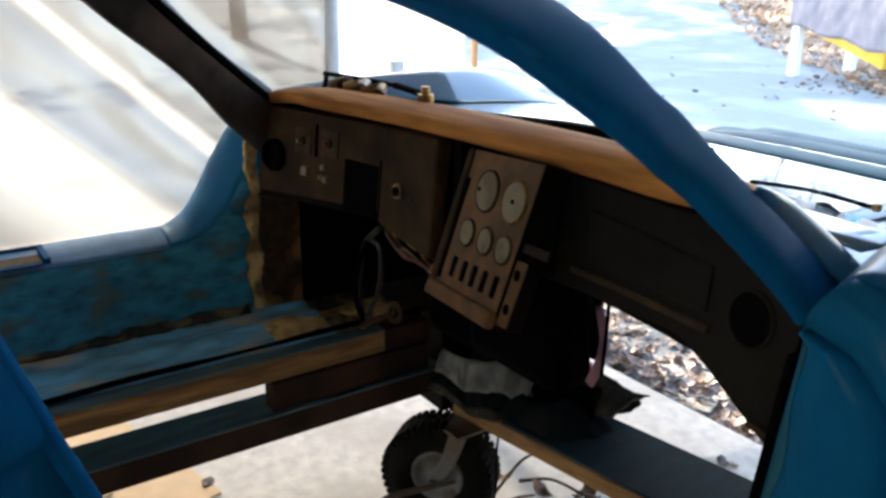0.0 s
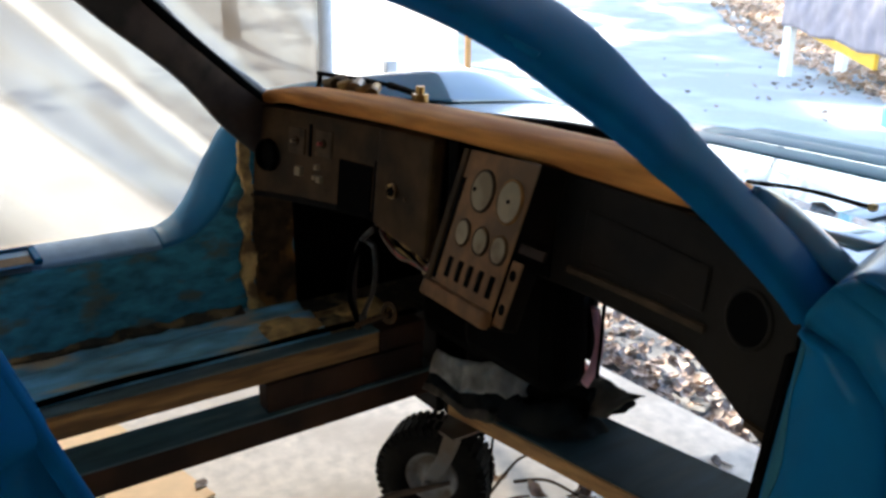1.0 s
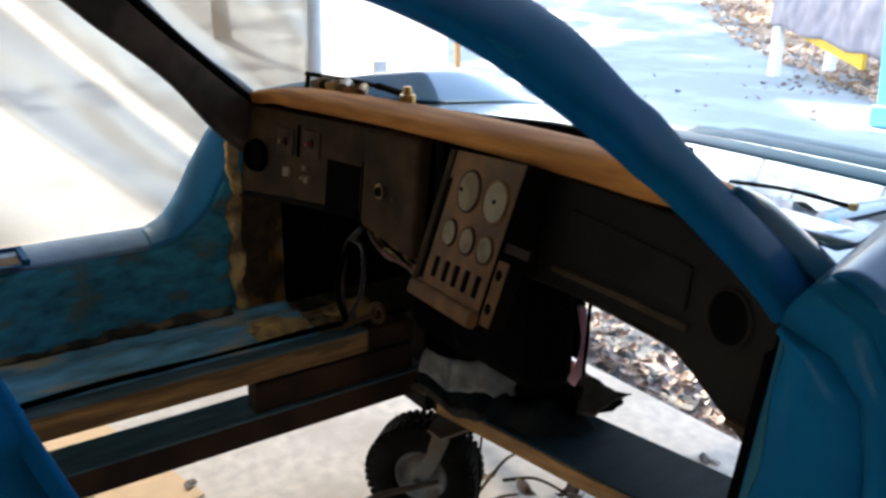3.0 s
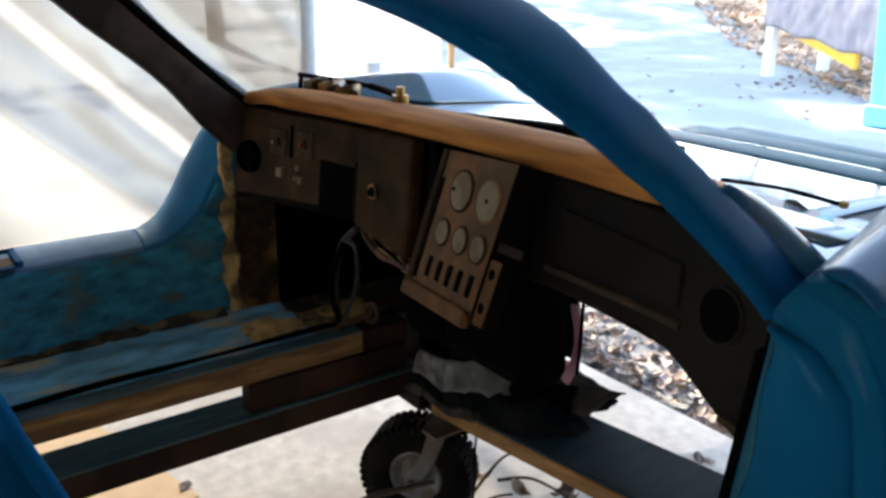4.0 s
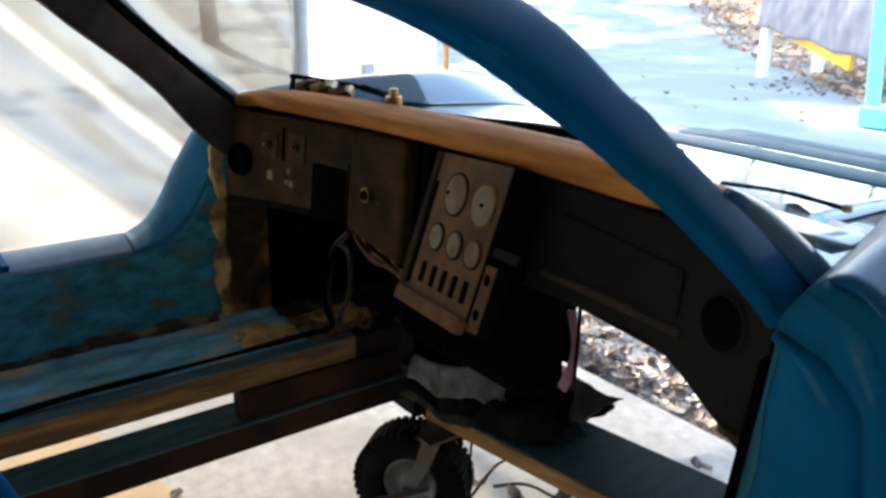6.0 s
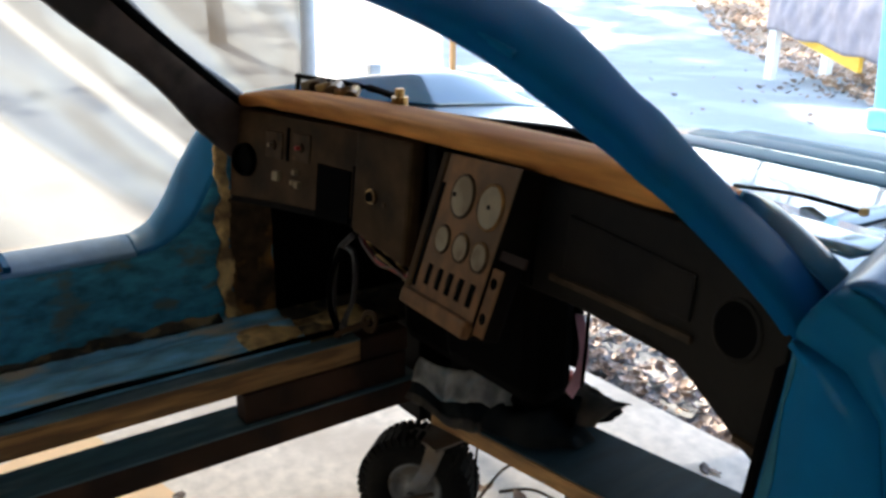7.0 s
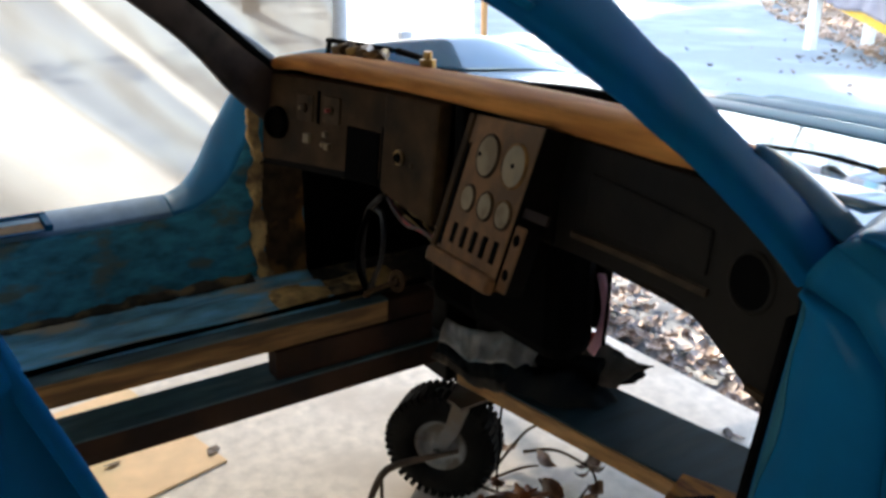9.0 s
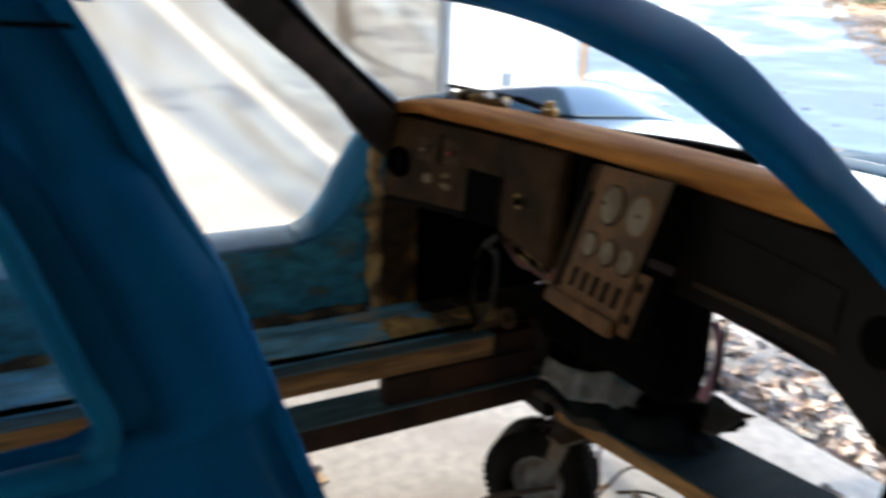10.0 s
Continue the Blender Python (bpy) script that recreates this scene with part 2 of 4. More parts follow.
# same sheeting in a far lighter colour that stands in for stronger sun
M_SHEET2 = sheet_material("sunlit_white_plastic", (0.33, 0.335, 0.34), (0.5, 0.5, 0.5), 0.05)


# ---- building helpers ----
def part(name, bm, material, parent=None, label="", smooth=False, solid=0.0, bevel=0.0):
    me = bpy.data.meshes.new(name)
    bmesh.ops.recalc_face_normals(bm, faces=bm.faces)
    if smooth:
        for f in bm.faces:
            f.smooth = True
    bm.to_mesh(me)
    bm.free()
    me.materials.append(material)
    ob = new(name, me)
    if parent:
        ob.parent = parent
    if label:
        tagged(ob, label)
    if solid:
        md = ob.modifiers.new("thick", "SOLIDIFY")
        md.thickness = solid
        md.offset = 0
    if bevel:
        md = ob.modifiers.new("edge", "BEVEL")
        md.width = bevel
        md.segments = 2
        md.limit_method = "ANGLE"
    return ob


def thing(name, label, category, at=(0, 0, 0), group="", kind=""):
    ob = new(name)
    ob.empty_display_size = 0.05
    ob.location = at
    return tagged(ob, label, category, group, kind)


def box(bm, lo, hi, m=None):
    vs = [bm.verts.new((x, y, z)) for x in (lo[0], hi[0]) for y in (lo[1], hi[1]) for z in (lo[2], hi[2])]
    if m:
        for v in vs:
            v.co = m @ v.co
    for f in ((0, 1, 3, 2), (4, 6, 7, 5), (0, 4, 5, 1), (2, 3, 7, 6), (0, 2, 6, 4), (1, 5, 7, 3)):
        bm.faces.new([vs[i] for i in f])
    return bm


def boxed(lo, hi, m=None):
    return box(bmesh.new(), lo, hi, m)


def grid(fn, nu, nv, bm=None, closed_u=False):
    """A sheet of quads: fn(u, v) with u and v from 0 to 1."""
    bm = bm or bmesh.new()
    rows = []
    for i in range(nu + (0 if closed_u else 1)):
        rows.append([bm.verts.new(fn(i / nu, j / nv)) for j in range(nv + 1)])
    k = len(rows)
    for i in range(nu):
        a, b = rows[i], rows[(i + 1) % k]
        for j in range(nv):
            bm.faces.new((a[j], b[j], b[j + 1], a[j + 1]))
    return bm


def smoothpath(pts, n=6):
    """Catmull-Rom through the points."""
    p = [Vector(q) for q in pts]
    p = [2 * p[0] - p[1]] + p + [2 * p[-1] - p[-2]]
    out = []
    for i in range(1, len(p) - 2):
        for k in range(n):
            t = k / n
            a, b, c, d = p[i - 1 : i + 3]
            out.append(0.5 * (2 * b + (c - a) * t + (2 * a - 5 * b + 4 * c - d) * t * t + (3 * b - a - 3 * c + d) * t**3))
    out.append(p[-2])
    return out


def sweep(pts, wide, thick, side=(1, 0, 0), power=2.6, seg=16, bm=None, caps=True):
    """A bar with a rounded section along a path: wide along `side` made square to the path, thick across it. wide and thick may be lists."""
    bm = bm or bmesh.new()
    n = len(pts)
    rings = []
    for i, p in enumerate(pts):
        p = Vector(p)
        t = (Vector(pts[min(i + 1, n - 1)]) - Vector(pts[max(i - 1, 0)])).normalized()
        s = side[i] if isinstance(side, list) else side
        s = Vector(s)
        s = (s - t * s.dot(t)).normalized()
        u = t.cross(s)
        f = i / (n - 1)
        w = wide if not isinstance(wide, (list, tuple)) else np.interp(f, np.linspace(0, 1, len(wide)), wide)
        h = thick if not isinstance(thick, (list, tuple)) else np.interp(f, np.linspace(0, 1, len(thick)), thick)
        ring = []
        for k in range(seg):
            a = 2 * math.pi * k / seg
            c, d = math.cos(a), math.sin(a)
            ring.append(bm.verts.new(p + s * (w / 2 * math.copysign(abs(c) ** (2 / power), c)) + u * (h / 2 * math.copysign(abs(d) ** (2 / power), d))))
        rings.append(ring)
    for a, b in zip(rings, rings[1:]):
        for k in range(seg):
            bm.faces.new((a[k], a[(k + 1) % seg], b[(k + 1) % seg], b[k]))
    if caps:
        bm.faces.new(rings[0][::-1])
        bm.faces.new(rings[-1])
    return bm


def wire(name, pts, r, material, parent=None, label="", n=6):
    return part(name, sweep(smoothpath(pts, n), 2 * r, 2 * r, (0.3, 0.5, 0.8), 2, 8), material, parent, label, True)


def disc(bm, centre, axis, r, depth, seg=28, r2=None):
    """A closed cylinder or cone frustum along axis from centre."""
    m = Vector(axis).normalized().to_track_quat("Z", "Y").to_matrix()
    c = Vector(centre)
    r2 = r if r2 is None else r2
    a = [bm.verts.new(c + m @ Vector((r * math.cos(q), r * math.sin(q), 0))) for q in np.linspace(0, 2 * math.pi, seg, endpoint=False)]
    b = [bm.verts.new(c + m @ Vector((r2 * math.cos(q), r2 * math.sin(q), depth))) for q in np.linspace(0, 2 * math.pi, seg, endpoint=False)]
    for k in range(seg):
        bm.faces.new((a[k], a[(k + 1) % seg], b[(k + 1) % seg], b[k]))
    bm.faces.new(a[::-1])
    bm.faces.new(b)
    return bm


def lathe(centre, axis, prof, seg=40, bm=None):
    """Turned shape: prof is rows of (radius, along axis)."""
    bm = bm or bmesh.new()
    m = Vector(axis).normalized().to_track_quat("Z", "Y").to_matrix()
    c = Vector(centre)
    rings = [[bm.verts.new(c + m @ Vector((r * math.cos(q), r * math.sin(q), h))) for q in np.linspace(0, 2 * math.pi, seg, endpoint=False)] for r, h in prof]
    for a, b in zip(rings, rings[1:]):
        for k in range(seg):
            bm.faces.new((a[k], a[(k + 1) % seg], b[(k + 1) % seg], b[k]))
    return bm


# ---- ground and setting ----
def lerp(v, xs, ys):
    return float(np.interp(v, xs, ys))


def soft(v, xs, ys, w=0.055):
    """lerp with rounded corners."""
    return sum(lerp(v + w * k / 3, xs, ys) for k in range(-3, 4)) / 7


def ground_z(x, y):
    d = max(0.0, (y - 0.72 * x) - 22.0)
    return -0.05 + 0.012 * noise.noise(Vector((x * 0.8, y * 0.8, 0))) * min(1, max(0, y - 1.2)) + 0.10 * d ** 1.1 * 0.6


def ground_fn(u, v):
    x = -70 + 140 * (0.5 + 0.5 * math.copysign(abs(2 * u - 1) ** 1.8, 2 * u - 1))
    y = -40 + 140 * (0.286 + (0.714 * (max(0, v - 0.25) / 0.75) ** 1.7 if v > 0.25 else -(0.286) * (1 - v / 0.25)))
    return (x, y, ground_z(x, y))


tagged(part("ground", grid(ground_fn, 110, 110), M_ASPH, smooth=True), "grey asphalt driveway ground with dappled sun", "ground", kind="structure")
tagged(part("floor", boxed((-3.2, -5.0, -0.3), (4.2, 1.12, 0.0)), M_CONC, bevel=0.01), "pale stained concrete slab floor", "floor", kind="structure")
# unseen ceiling and walls; the back one stops short so skylight fills in
tagged(part("ceiling", boxed((-2.6, -5.0, 2.45), (4.2, 1.3, 2.6)), M_WALL), "plain grey garage ceiling", "ceiling", kind="structure")
tagged(part("wall_back", boxed((-2.6, -5.2, 0.003), (0.9, -5.0, 2.45)), M_WALL), "plain grey back wall, unseen, cut short to let skylight in", "wall", kind="structure")
tagged(part("wall_front", boxed((0.95, 1.1, 0.003), (2.6, 1.3, 2.45)), M_WALL), "plain grey garage front wall beside the opening", "wall", kind="structure")
tagged(part("wall_side", boxed((2.6, -5.0, 0.003), (2.8, 1.3, 2.45)), M_WALL), "plain grey garage side wall", "wall", kind="structure")


def curtain(name, x, y0, y1, label, slope, material):
    """Hanging plastic with slanting folds."""

    def fn(u, v):
        y = y0 + (y1 - y0) * u
        z = 0.0 + 2.45 * v
        q = y + slope * z
        d = lerp(q, [-3.0, -1.6, -1.3, 0.12, 0.50, 0.895, 0.965, 1.5, 1.75, 2.2, 2.5, 4], [0.0, 0.02, 0.13, 0.0, 0.152, 0.073, 0.115, 0.051, 0.12, 0.02, 0.08, 0.0]) * min(1, max(0.15, (0.9 - y) * 2.5))
        d += 0.004 * math.sin(q * 23 + 3 * z) + 0.010 * noise.noise(Vector((q * 2.4, (y - z) * 0.7, 5))) 
        d += 0.012 * noise.noise(Vector((y * 6, z * 4, 9)))
        return (x + d, y, z)

    return tagged(part(name, grid(fn, 280, 130), material, smooth=True), label, "plastic sheet", kind="structure")


curtain("curtain_side", -2.24, -3.6, 0.90, "dusty translucent plastic sheeting hung as a wall, sun streaks painted in its colour", 1.045, M_SHEET)
curtain("curtain_end", -2.25, 0.87, 1.62, "white plastic sheeting between pole and post, stronger sun in its colour", 0.4, M_SHEET2)
pole = thing("pole", "grey upright pipe holding plastic sheeting", "pole", (-2.14, 0.86, 0))
part("shaft", sweep([(0, 0, 0), (0, 0.02, 1.2), (0, 0.045, 2.45)], 0.06, 0.06, power=2), M_PIPE, pole, smooth=True)
part("base_plate", boxed((-0.07, -0.07, 0), (0.07, 0.07, 0.012)), M_PIPE, pole)

# ---- car body ----
car = thing("kit_car_body", "blue fibreglass car body shell stripped of doors and floor", "car body", (0, 0, 0.3))
CX = -0.04


def cpart(name, bm, material, parent=None, label="", **k):
    """A part of the car, given in world places."""
    bm.transform(Matrix.Translation((0, 0, -0.3)))
    return part(name, bm, material, parent or car, label, **k)


def dash_y(x):
    return 0.05 - 0.2 * x * x


# outer edge of the left door opening: level sill that sweeps up into the hinge post
def sill_top(y):
    return lerp(y, [-2, -0.24, -0.20, -0.165, -0.125, -0.08, 0.0], [0.674, 0.674, 0.692, 0.732, 0.804, 0.872, 0.95])


def sill_in(y):
    return lerp(y, [-2, -0.26, -0.21, -0.17, -0.13, -0.08, 0.02], [0.656, 0.656, 0.664, 0.683, 0.715, 0.80, 0.93])


def left_wall(u, v):
    y = -1.6 + 1.64 * u
    z1 = sill_in(y)
    x = -0.69 + 0.010 * math.sin(9 * y + 2 * v) * (1 - v) + 0.012 * (1 - v) ** 3
    return (x + 0.004 * noise.noise(Vector((y * 9, v * 4, 0))), y, 0.478 + (z1 - 0.478) * v)


cpart("side_wall", grid(left_wall, 90, 18), M_INNER, label="dirty worn blue inner side wall", smooth=True, solid=0.008)


def left_sill(u, v):
    y = -1.6 + 1.62 * u
    a, b = sill_in(y), sill_top(y)
    s = math.sin(v * math.pi / 2)
    return (-0.692 - 0.105 * v, y, a + (b - a) * s + 0.012 * math.sin(v * math.pi))


sill = cpart("door_sill", grid(lambda u, v: left_sill(u * 1.345 / 1.62, v), 50, 10), M_SILL, label="blue door sill flange, paler for the light from the sheeting", smooth=True, solid=0.006)
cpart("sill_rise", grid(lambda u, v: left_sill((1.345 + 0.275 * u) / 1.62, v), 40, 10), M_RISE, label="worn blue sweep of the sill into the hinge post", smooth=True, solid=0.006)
cpart("rocker_panel", grid(lambda u, v: (-0.80 - 0.05 * math.sin(math.pi * v), -1.6 + 1.62 * u, 0.33 + (sill_top(-1.6 + 1.62 * u) - 0.335) * v), 40, 10), M_PAINT, smooth=True, solid=0.006)
# latch pocket let into the sill
pocket = cpart("latch_pocket", boxed((-0.755, -0.66, 0.6745), (-0.665, -0.487, 0.6775)), M_PAINT, label="latch pocket in the sill", bevel=0.001)
cpart("pocket_floor", boxed((-0.745, -0.65, 0.677), (-0.675, -0.50, 0.6785)), M_BROWN, pocket, "bare brown pocket floor")
cpart("pocket_rim", boxed((-0.757, -0.50, 0.677), (-0.663, -0.486, 0.688)), M_PAINT, pocket, bevel=0.003)
cpart("pocket_rim", boxed((-0.757, -0.66, 0.677), (-0.747, -0.487, 0.69)), M_PAINT, pocket, bevel=0.003)


def ledge(u, v):
    y = -1.6 + 1.63 * u
    return (-0.695 + 0.192 * v, y, 0.482 - 0.0185 * v + (0.006 * math.sin(v * 15) + 0.005 * noise.noise(Vector((y * 7, v * 5, 1)))) * (1 - v**3))


cpart("floor_ledge", grid(ledge, 70, 30), M_LEDGE, label="dirty blue floor ledge with ribs", smooth=True, solid=0.008)
cpart("footwell_floor", grid(lambda u, v: (-0.695 + 0.192 * v, 0.032 + 0.35 * u, 0.480 - 0.017 * v + 0.006 * noise.noise(Vector((u * 6, v * 5, 4)))), 16, 10), M_GRIME, label="grimy bare footwell floor", smooth=True, solid=0.008)
cpart("ledge_seal", sweep([(-0.510 + 0.003 * math.sin(9 * y), y, 0.469 + 0.003 * math.sin(14 * y + 1)) for y in np.linspace(-1.5, 0.25, 50)], 0.017, 0.010, (1, 0, 0)), M_BLACK, label="black rubber strip along the ledge", smooth=True)
cpart("grime_strip", grid(lambda u, v: (-0.680 + 0.024 * v + 0.014 * noise.noise(Vector((u * 40, v, 0))), -1.3 + 1.2 * u, 0.5 - 0.012 * v + 0.012 * (1 - v) * noise.noise(Vector((u * 26, 3, 1)))), 80, 3), M_GRIME, label="ragged brown grime along the floor crease", smooth=True, solid=0.004)
cpart("floor_patch", grid(lambda u, v: (-0.60 + 0.09 * v, -0.10 + 0.30 * u, 0.478 - 0.012 * v + 0.004 * math.sin(u * 9)), 12, 5), M_GLUE, label="bare tan fibreglass patch on the floor ledge", smooth=True, solid=0.006)


def glue(u, v):
    z = 0.49 + 0.42 * v
    return (-0.672 + 0.006 * noise.noise(Vector((0, z * 14, u))), -0.083 + (0.030 + 0.035 * noise.noise(Vector((z * 19, 2 + round(u), 3)))) * (u - 0.5) + 0.020 * noise.noise(Vector((z * 9, 5, 0))) + 0.006 * noise.noise(Vector((z * 55, 7, u))) + 0.02 * v, z)


cpart("glue_strip", grid(glue, 6, 120), M_GLUE, label="ragged strip of old tan glue", smooth=True, solid=0.01)
cpart("post_paint", grid(lambda u, v: (-0.668, -0.062 + 0.036 * u + 0.006 * noise.noise(Vector((v * 6, 1, 0))), 0.775 + 0.16 * v), 4, 12), M_INNER, label="blue paint left beside the glue", solid=0.006)
# near-black footwell wall, boards and boxes carry the under-dash shade in their colour
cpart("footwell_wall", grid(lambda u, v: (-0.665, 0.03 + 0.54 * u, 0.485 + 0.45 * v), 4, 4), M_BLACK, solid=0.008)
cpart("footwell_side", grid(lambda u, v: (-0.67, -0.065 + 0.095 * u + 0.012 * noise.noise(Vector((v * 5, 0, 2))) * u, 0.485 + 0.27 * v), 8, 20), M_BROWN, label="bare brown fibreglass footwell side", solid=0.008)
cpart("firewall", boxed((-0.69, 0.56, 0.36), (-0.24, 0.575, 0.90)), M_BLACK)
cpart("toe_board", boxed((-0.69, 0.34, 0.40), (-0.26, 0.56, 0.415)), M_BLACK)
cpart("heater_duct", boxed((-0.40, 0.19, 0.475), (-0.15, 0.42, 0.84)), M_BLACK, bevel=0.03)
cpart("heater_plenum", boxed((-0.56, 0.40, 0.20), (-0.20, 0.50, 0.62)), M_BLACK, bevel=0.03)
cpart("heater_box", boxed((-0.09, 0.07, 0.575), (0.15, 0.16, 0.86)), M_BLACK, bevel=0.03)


def edged(rear, front, thick, n=6):
    """A pillar between a rear and a front edge line."""
    r, f = smoothpath(rear, n), smoothpath(front, n)
    mid = [(a + b) / 2 for a, b in zip(r, f)]
    side = [b - a for a, b in zip(r, f)]
    wide = [s.length for s in side]
    return sweep(mid, wide, thick, side=side, power=2.8, seg=32)


cpart("windscreen_pillar", edged(
    [(0.581, -0.02, 0.877), (0.573, -0.05, 0.921), (0.523, -0.151, 1.034), (0.509, -0.217, 1.082), (0.448, -0.283, 1.139), (0.331, -0.294, 1.171), (0.189, -0.293, 1.191), (-0.04, -0.291, 1.208)],
    [(0.567, 0.12, 0.861), (0.541, 0.026, 0.941), (0.508, -0.086, 1.034), (0.487, -0.134, 1.083), (0.422, -0.168, 1.15), (0.312, -0.18, 1.191), (0.183, -0.189, 1.215), (-0.044, -0.211, 1.233)], 0.03), M_PAINT, label="smooth blue windscreen pillar", smooth=True)
# raised bead along the inside of the header, and the sunlit outer face of the pillar foot
cpart("header_bead", sweep(smoothpath([(0.472, -0.268, 1.135), (0.43, -0.280, 1.150), (0.33, -0.284, 1.172), (0.19, -0.284, 1.193), (-0.04, -0.283, 1.209)]), [0.004, 0.012, 0.013, 0.012], 0.008, (0, -0.7, 0.7)), M_TEAL, label="thin raised bead inside the windscreen header", smooth=True)
FOOT_A = smoothpath([(0.528, -0.05, 1.002), (0.537, -0.008, 0.969), (0.565, 0.025, 0.932), (0.588, 0.05, 0.902)])
FOOT_B = smoothpath([(0.533, -0.045, 1.012), (0.525, 0.025, 0.99), (0.552, 0.065, 0.951), (0.59, 0.085, 0.912)])


def pillar_foot(u, v):
    k = min(len(FOOT_A) - 1, int(round(u * (len(FOOT_A) - 1))))
    p = FOOT_A[k].lerp(FOOT_B[k], v)
    return p + Vector((0.003, -0.002, 0.006)) * math.sin(math.pi * v)


cpart("pillar_face", grid(lambda u, v: pillar_foot(u, 0.72 * v), 18, 8), M_SILVER, label="glossy outer face of the windscreen pillar", smooth=True, solid=0.004)
cpart("windscreen_pillar", edged(
    [(-0.665, -0.04, 0.83), (-0.65, -0.129, 0.912), (-0.63, -0.208, 1.004), (-0.60, -0.363, 1.158), (-0.555, -0.44, 1.24), (-0.04, -0.36, 1.25)],
    [(-0.665, 0.03, 0.93), (-0.65, -0.038, 0.987), (-0.63, -0.135, 1.057), (-0.60, -0.255, 1.157), (-0.555, -0.32, 1.245), (-0.04, -0.26, 1.27)], 0.04), M_PILLAR, label="dark bare windscreen pillar", smooth=True)
cpart("pillar_seal", sweep(smoothpath([(-0.645, -0.035, 0.955), (-0.62, -0.135, 1.04), (-0.59, -0.26, 1.15), (-0.57, -0.33, 1.22)]), 0.02, 0.02), M_BLACK, label="black rubber seal", smooth=True)
cpart("pillar_bracket", boxed((-0.69, -0.085, 0.885), (-0.645, -0.03, 0.925)), M_DARK, label="dark pillar foot bracket", bevel=0.012)
cpart("rear_roof", grid(lambda u, v: (-0.60 + 1.14 * u, -1.5 + 0.76 * v, 1.205 + 0.05 * math.sin(math.pi * u) + 0.03 * math.sin(math.pi * v)), 20, 20), M_PAINT, smooth=True, solid=0.016)
cpart("rear_panel", grid(lambda u, v: (-0.80 + 1.4 * u, -1.55 - 0.1 * math.sin(math.pi * u), 0.35 + 0.88 * v), 12, 8), M_PAINT, smooth=True, solid=0.012)

# ---- dashboard ----
cap = cpart("dash_cap", sweep([(x, dash_y(x) + 0.030 - 0.9 * max(0, abs(x + 0.03) - 0.52) ** 2, 0.9705 - 0.9 * max(0, abs(x + 0.04) - 0.50) ** 2) for x in np.linspace(-0.668, 0.505, 44)],
    [0.05, 0.115, 0.125, 0.125, 0.125, 0.115, 0.10, 0.08, 0.05], [0.026, 0.037, 0.038, 0.038, 0.039, 0.042, 0.046, 0.05, 0.03], side=(0, 1, 0), power=2.3, seg=20), M_FOAM, label="tan padded dashboard top roll", smooth=True)
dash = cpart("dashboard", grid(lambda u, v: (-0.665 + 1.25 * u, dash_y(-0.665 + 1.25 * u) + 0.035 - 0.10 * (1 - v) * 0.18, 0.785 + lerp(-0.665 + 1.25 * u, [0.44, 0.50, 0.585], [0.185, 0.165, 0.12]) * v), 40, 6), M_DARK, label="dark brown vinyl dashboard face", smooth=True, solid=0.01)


def on_dash(x, z, off=0.0):
    return Vector((x, dash_y(x) - 0.10 * (0.95 - z) - off, z))


def dash_slab(x0, x1, lo, hi, off, depth, nx=10):
    """A plate that follows the dash; lo and hi are heights or rows of (x, height)."""
    f = lambda e, x: e if not isinstance(e, list) else lerp(x, [p[0] for p in e], [p[1] for p in e])
    bm = bmesh.new()
    fr, bk = [], []
    for i in range(nx + 1):
        x = x0 + (x1 - x0) * i / nx
        a, b = f(lo, x), f(hi, x)
        fr.append((bm.verts.new(on_dash(x, a, off)), bm.verts.new(on_dash(x, b, off))))
        bk.append((bm.verts.new(on_dash(x, a, off - depth)), bm.verts.new(on_dash(x, b, off - depth))))
    for i in range(nx):
        (a, b), (c, d) = fr[i], fr[i + 1]
        (e, g), (h, k) = bk[i], bk[i + 1]
        for q in ((a, c, d, b), (e, g, k, h), (b, d, k, g), (a, e, h, c)):
            bm.faces.new(q)
    for f_, b_ in ((fr[0], bk[0]), (fr[-1], bk[-1])):
        bm.faces.new((f_[0], f_[1], b_[1], b_[0]))
    return bm


AFT = Vector((0.0, -1, -0.1))


def aft_at(x):
    return Vector((-0.4 * x, -1, 0.1)).normalized()


def ring_on(name, x, z, off, r, tube, material, parent, label="", depth=0.012):
    c, a = on_dash(x, z, off), aft_at(x)
    prof = [(r - tube, 0), (r - tube, depth), (r - tube * 0.6, depth * 1.15), (r, depth * 0.8), (r + tube * 0.2, 0)]
    return cpart(name, lathe(c, a, prof, 36), material, parent, label, smooth=True)


def plug_on(name, x, z, off, r, depth, material, parent, label="", seg=28, r2=None):
    return cpart(name, disc(bmesh.new(), on_dash(x, z, off), aft_at(x), r, depth, seg, r2), material, parent, label)


swp = cpart("switch_panel", dash_slab(-0.662, -0.272, [(-0.66, 0.765), (-0.40, 0.782), (-0.27, 0.79)], 0.945, 0.006, 0.02, 14), M_PANEL, dash, "grey brown switch panel", bevel=0.002)
plug_on("vent_hole", -0.612, 0.846, 0.0045, 0.030, 0.004, M_BLACK, dash, "empty round vent hole")
ring_on("vent_ring", -0.612, 0.846, 0.006, 0.033, 0.006, M_BLACK, dash)
for x, z in ((-0.522, 0.888), (-0.437, 0.893)):
    cpart("switch_plate", dash_slab(x - 0.026, x + 0.026, z - 0.026, z + 0.026, 0.009, 0.006, 2), M_BROWN, dash, "dull brown switch plate", bevel=0.002)
    plug_on("toggle_nut", x, z, 0.009, 0.009, 0.004, M_PANEL, dash, seg=18)
    plug_on("toggle", x, z, 0.012, 0.0035, 0.010, M_CHROME if x < -0.5 else M_REDBITS, dash, seg=10)
